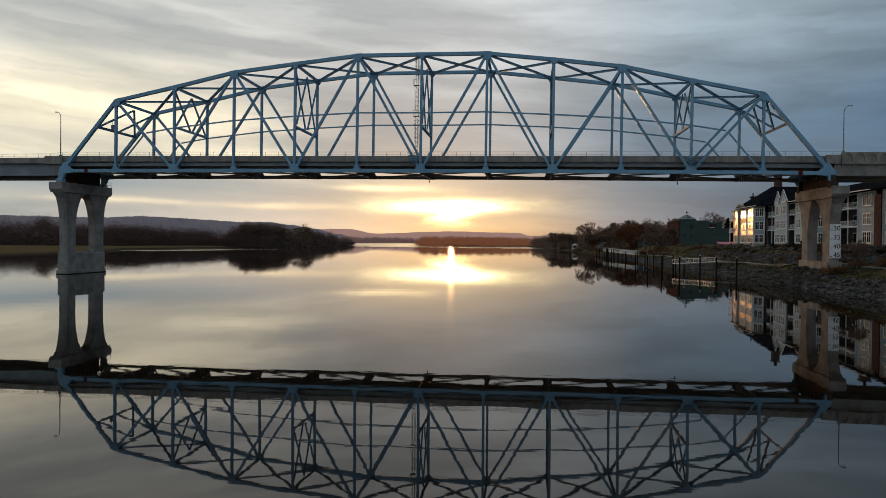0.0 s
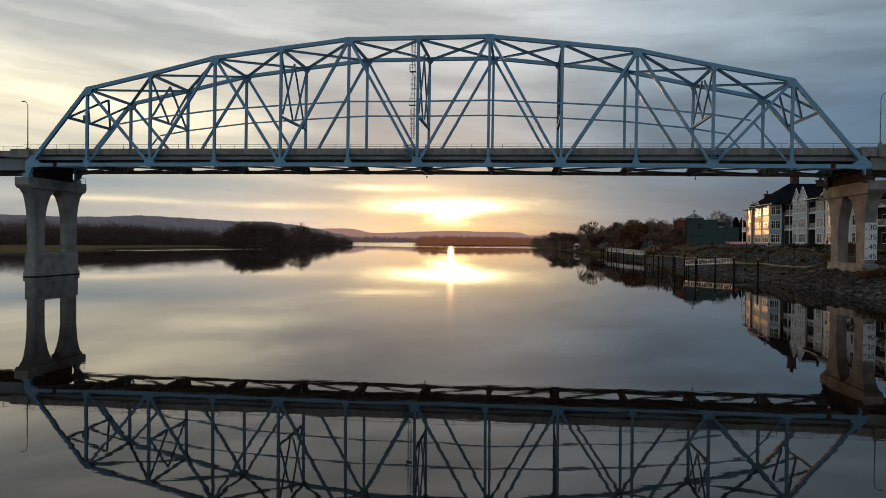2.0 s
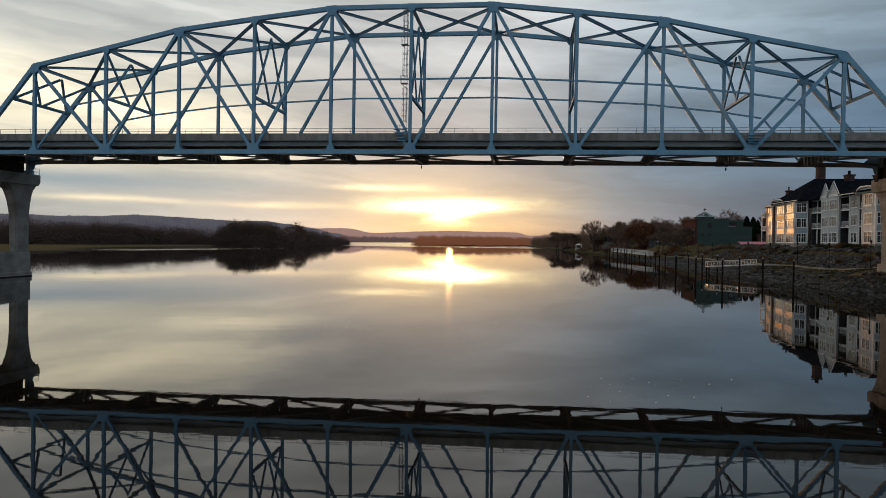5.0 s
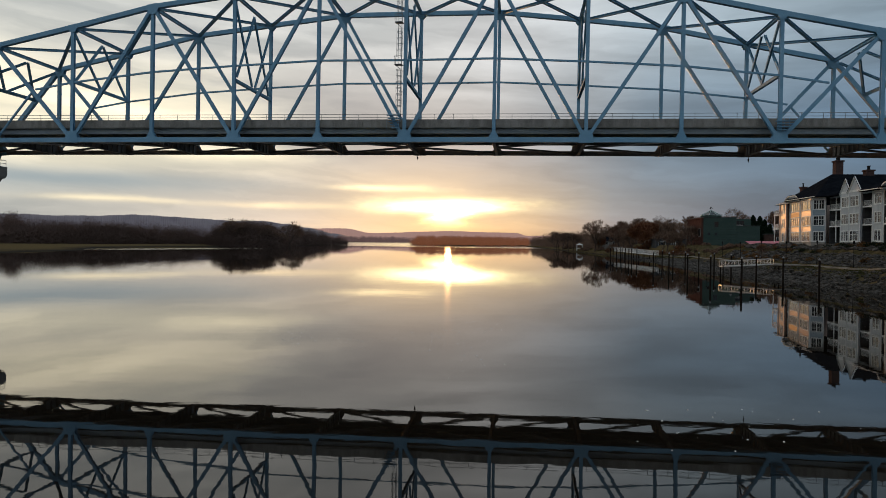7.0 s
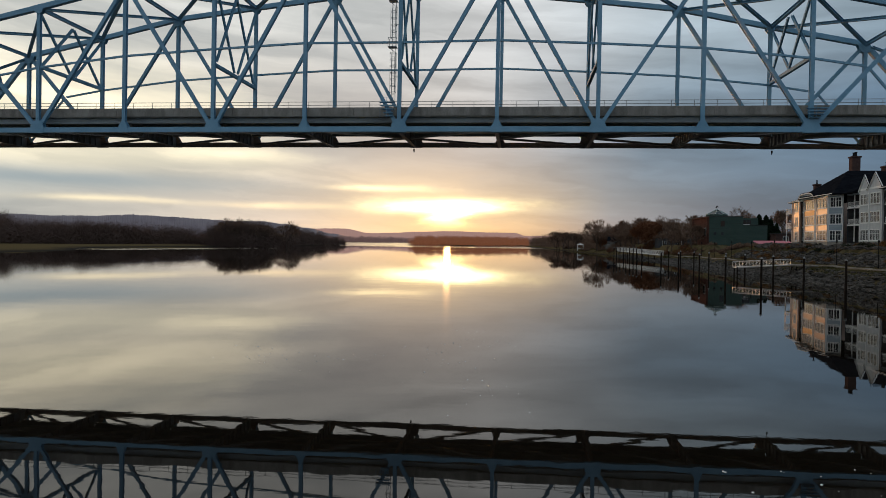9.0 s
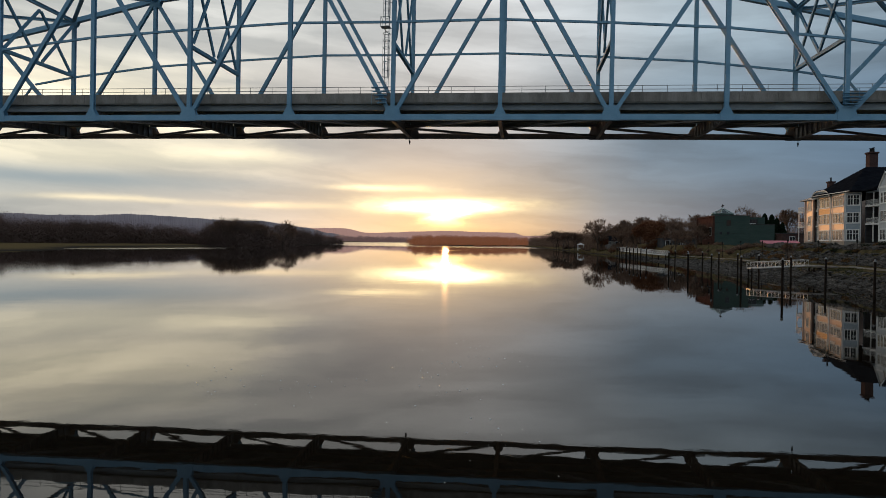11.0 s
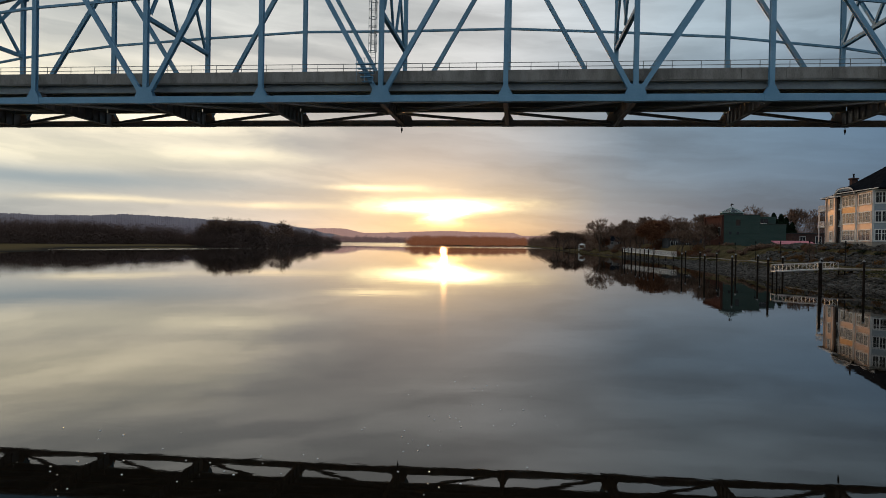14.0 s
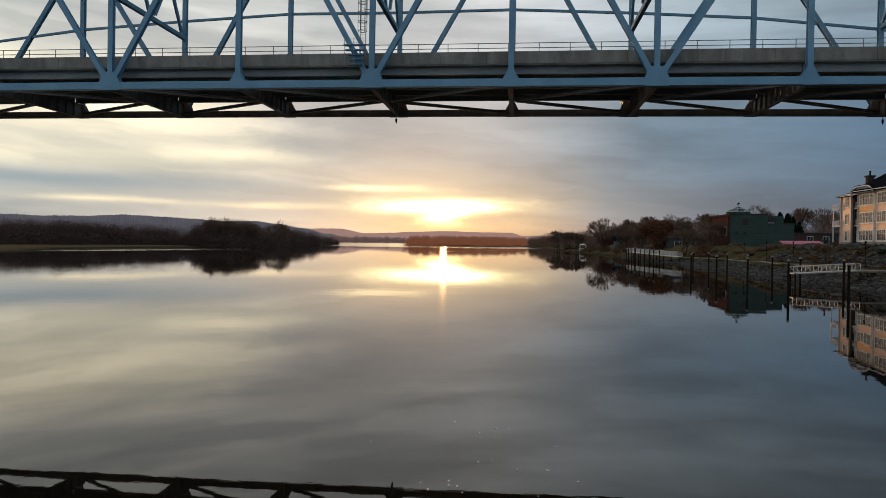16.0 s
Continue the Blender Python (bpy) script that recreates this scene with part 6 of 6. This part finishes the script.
def flat_window(parent, x0, x1, y, z0, z1, cols, surround=WHITE):
    bm = bmesh.new()
    for a, b, c, d in ((x0 - 0.12, x1 + 0.12, z0 - 0.12, z0), (x0 - 0.12, x1 + 0.12, z1, z1 + 0.12), (x0 - 0.12, x0, z0, z1), (x1, x1 + 0.12, z0, z1)):
        box(bm, (a, y - 0.10, c), (b, y - 0.004, d))
    for k in range(1, cols):
        x = x0 + (x1 - x0) * k / cols
        box(bm, (x - 0.05, y - 0.08, z0), (x + 0.05, y - 0.006, z1))
    win = part("window", bm, surround, parent)
    for k in range(cols):
        a, b = x0 + (x1 - x0) * k / cols, x0 + (x1 - x0) * (k + 1) / cols
        part("pane", block((a + 0.06, y - 0.05, z0 + 0.01), (b - 0.06, y - 0.01, z1 - 0.01)), GLASS, win)


flat_window(museum, 97.2, 98.9, 212.0, 14.9, 17.2, 1, GREEN)
flat_window(museum, 94.5, 95.6, 212.0, 11.4, 12.5, 1, GREEN)
flat_window(museum, 97.4, 98.5, 212.0, 11.4, 12.5, 1, GREEN)
flat_window(museum, 106.9, 110.6, 216.0, 16.0, 17.8, 2, GREEN)
part("vent_strip", block((107.4, 215.8, 15.8), (110.0, 215.95, 16.1)), WHITE, museum)
for k in range(3):
    part("door", block((96.0 + k * 3.2, 211.9, 6.2), (97.6 + k * 3.2, 211.995, 8.9)), GREEN, museum)


def lantern(cx, cy, r, z0, z1, z2):
    bm = bmesh.new()
    n = 8
    def ring(rr, z):
        return [Vector((cx + rr * math.cos(2 * math.pi * (i + 0.5) / n), cy + rr * math.sin(2 * math.pi * (i + 0.5) / n), z)) for i in range(n)]
    a, b = ring(r, z0), ring(r, z1)
    va, vb = [bm.verts.new(p) for p in a], [bm.verts.new(p) for p in b]
    for i in range(n):
        bm.faces.new((va[i], va[(i + 1) % n], vb[(i + 1) % n], vb[i]))
    bm.faces.new(vb)
    drum = part("lantern", bm, GREEN, museum)
    bm = bmesh.new()
    ap = bm.verts.new((cx, cy, z2))
    vr = [bm.verts.new(p) for p in ring(r * 0.98, z1 + 0.15)]
    for i in range(n):
        bm.faces.new((vr[i], vr[(i + 1) % n], ap))
    bm.faces.new(vr[::-1])
    part("glass_roof", bm, GLASS, drum)
    bm = bmesh.new()
    e = ring(r * 1.02, z1 + 0.12)
    for i in range(n):
        sweep(bm, e[i], e[(i + 1) % n], box_profile(0.28, 0.22, 0.02), (0, 0, 1))
        sweep(bm, e[i], Vector((cx, cy, z2 + 0.05)), box_profile(0.16, 0.14, 0.02), (0, 0, 1))
        sweep(bm, e[i].lerp(Vector((cx, cy, z2)), 0.5) + Vector((0, 0, 0.06)), e[(i + 1) % n].lerp(Vector((cx, cy, z2)), 0.5) + Vector((0, 0, 0.06)), box_profile(0.10, 0.10, 0.01), (0, 0, 1))
    part("lantern_ribs", bm, COPPER, drum)
    bm = tube(bmesh.new(), (cx, cy, z2), (cx, cy, z2 + 0.7), 0.10, 0.06)
    tube(bm, (cx - 0.35, cy, z2 + 0.6), (cx + 0.1, cy, z2 + 1.5), 0.32, 0.12)
    tube(bm, (cx - 0.1, cy, z2 + 1.3), (cx + 0.6, cy, z2 + 0.8), 0.10, 0.22)
    part("finial", bm, BRONZE, drum)


lantern(97.0, 217.0, 4.3, 18.9, 20.0, 22.4)


def low_building(name, x0, x1, y0, y1, z1, mat, label, windows, roof=DARKROOF, pitch=0.0):
    b = thing(name, label, "building")
    z0 = min(on_ground(x0, y0), on_ground(x1, y0)) - 0.5
    part("wall", block((x0, y0, z0), (x1, y1, z1), 0.05), mat, b)
    if pitch:
        bm = bmesh.new()
        my = (y0 + y1) / 2
        ps = [(x, y, z) for x in (x0 - 0.5, x1 + 0.5) for y, z in ((y0 - 0.5, z1 - 0.1), (y1 + 0.5, z1 - 0.1), (my, z1 + pitch))]
        v = [bm.verts.new(p) for p in ps]
        for f in ((0, 1, 2), (5, 4, 3), (0, 2, 5, 3), (1, 4, 5, 2), (0, 3, 4, 1)):
            bm.faces.new([v[i] for i in f])
        bmesh.ops.recalc_face_normals(bm, faces=bm.faces[:])
        part("roof", bm, roof, b)
    else:
        part("roof", block((x0 - 0.4, y0 - 0.4, z1), (x1 + 0.4, y1 + 0.4, z1 + 0.4), 0.05), roof, b)
    for a, c, lo, hi, cols in windows:
        flat_window(b, a, c, y0, lo, hi, cols)
    return b


low_building("brick_building", 128, 168, 236, 252, 11.6, BRICK, "long low dark brick building with white windows", [(131 + 6.2 * k, 133.2 + 6.2 * k, 7.6, 10.4, 2) for k in range(6)])
low_building("boathouse", 82.5, 98, 262, 274, 9.0, DARKROOM, "low grey waterfront building with flat dark roof and white posts", [(84, 87, 5.5, 8.0, 3), (90, 93, 5.5, 8.0, 3)])
low_building("cottage", 70.5, 82, 384, 394, 8.0, STONE, "pale grey cottage among the trees", [(72.5, 74, 5.8, 7.6, 2), (77, 79, 5.8, 7.6, 2)], ROOFING, 3.2)
low_building("apartment_block", 190, 230, 232, 250, 15.0, CREAM, "distant plain building behind the bank", [(194 + 7 * k, 197 + 7 * k, 9.0, 11.0, 2) for k in range(5)], ROOFING, 4.0)

shelter = thing("pavilion", "small white open pavilion at the water's edge", "pavilion")
zb = 2.4
for dx in (-2.0, 2.0):
    for dy in (-1.6, 1.6):
        part("post", block((58.0 + dx - 0.18, 424 + dy - 0.18, zb - 1.5), (58.0 + dx + 0.18, 424 + dy + 0.18, zb + 2.8)), DOCKWHITE, shelter)
part("floor", block((55.7, 422.0, zb - 0.1), (60.3, 426.0, zb + 0.5), 0.03), DOCKWHITE, shelter)
bm = bmesh.new()
v = [bm.verts.new(p) for p in ((55.4, 421.7, zb + 2.8), (60.6, 421.7, zb + 2.8), (60.6, 426.3, zb + 2.8), (55.4, 426.3, zb + 2.8), (58.0, 424, zb + 4.0))]
bm.faces.new(v[:4][::-1])
for i in range(4):
    bm.faces.new((v[i], v[(i + 1) % 4], v[4]))
part("roof", bm, DOCKWHITE, shelter)

porch = thing("canopy", "long faded red canvas canopy on posts", "canopy")
zc = on_ground(108, 186) - 0.9
part("cover", sweep(bmesh.new(), (103, 187, zc + 2.3), (116, 187, zc + 2.4), box_profile(5.0, 0.25, 0.05), (0, -0.22, 1)), PINK, porch)
for x in (104, 109.5, 115):
    for y in (185, 189):
        part("post", tube(bmesh.new(), (x, y, zc - 0.5), (x, y, zc + 2.3 + (y - 187) * 0.2), 0.08), WHITE, porch)

TYRE = plain("tyre_rubber", (0.015, 0.015, 0.015), (0.03, 0.03, 0.03), 0.9, 4.0)


def van(x, y, label):
    z = on_ground(x, y)
    v = thing("van", label, "van")
    bm = bmesh.new()
    prof = [(-2.5, 0.45), (2.3, 0.45), (2.5, 0.8), (2.4, 1.15), (1.7, 1.3), (1.1, 2.0), (-2.4, 2.1), (-2.5, 1.9)]
    a = [bm.verts.new((x + px, y - 0.95, z + pz)) for px, pz in prof]
    b = [bm.verts.new((x + px, y + 0.95, z + pz)) for px, pz in prof]
    bm.faces.new(a)
    bm.faces.new(b[::-1])
    for i in range(8):
        bm.faces.new((a[i], b[i], b[(i + 1) % 8], a[(i + 1) % 8]))
    bmesh.ops.recalc_face_normals(bm, faces=bm.faces[:])
    bmesh.ops.bevel(bm, geom=bm.edges[:], offset=0.08, segments=2, affect="EDGES")
    part("body", bm, WHITE, v)
    part("side_window", block((x - 2.1, y - 0.975, z + 1.35), (x + 1.0, y - 0.952, z + 1.85)), GLASS, v)
    for dx in (-1.6, 1.5):
        for dy in (-0.98, 0.76):
            part("wheel", tube(bmesh.new(), (x + dx, y + dy, z + 0.36), (x + dx, y + dy + 0.22, z + 0.36), 0.36, sides=14), TYRE, v)


van(122.5, 212, "white van parked beside the green building")
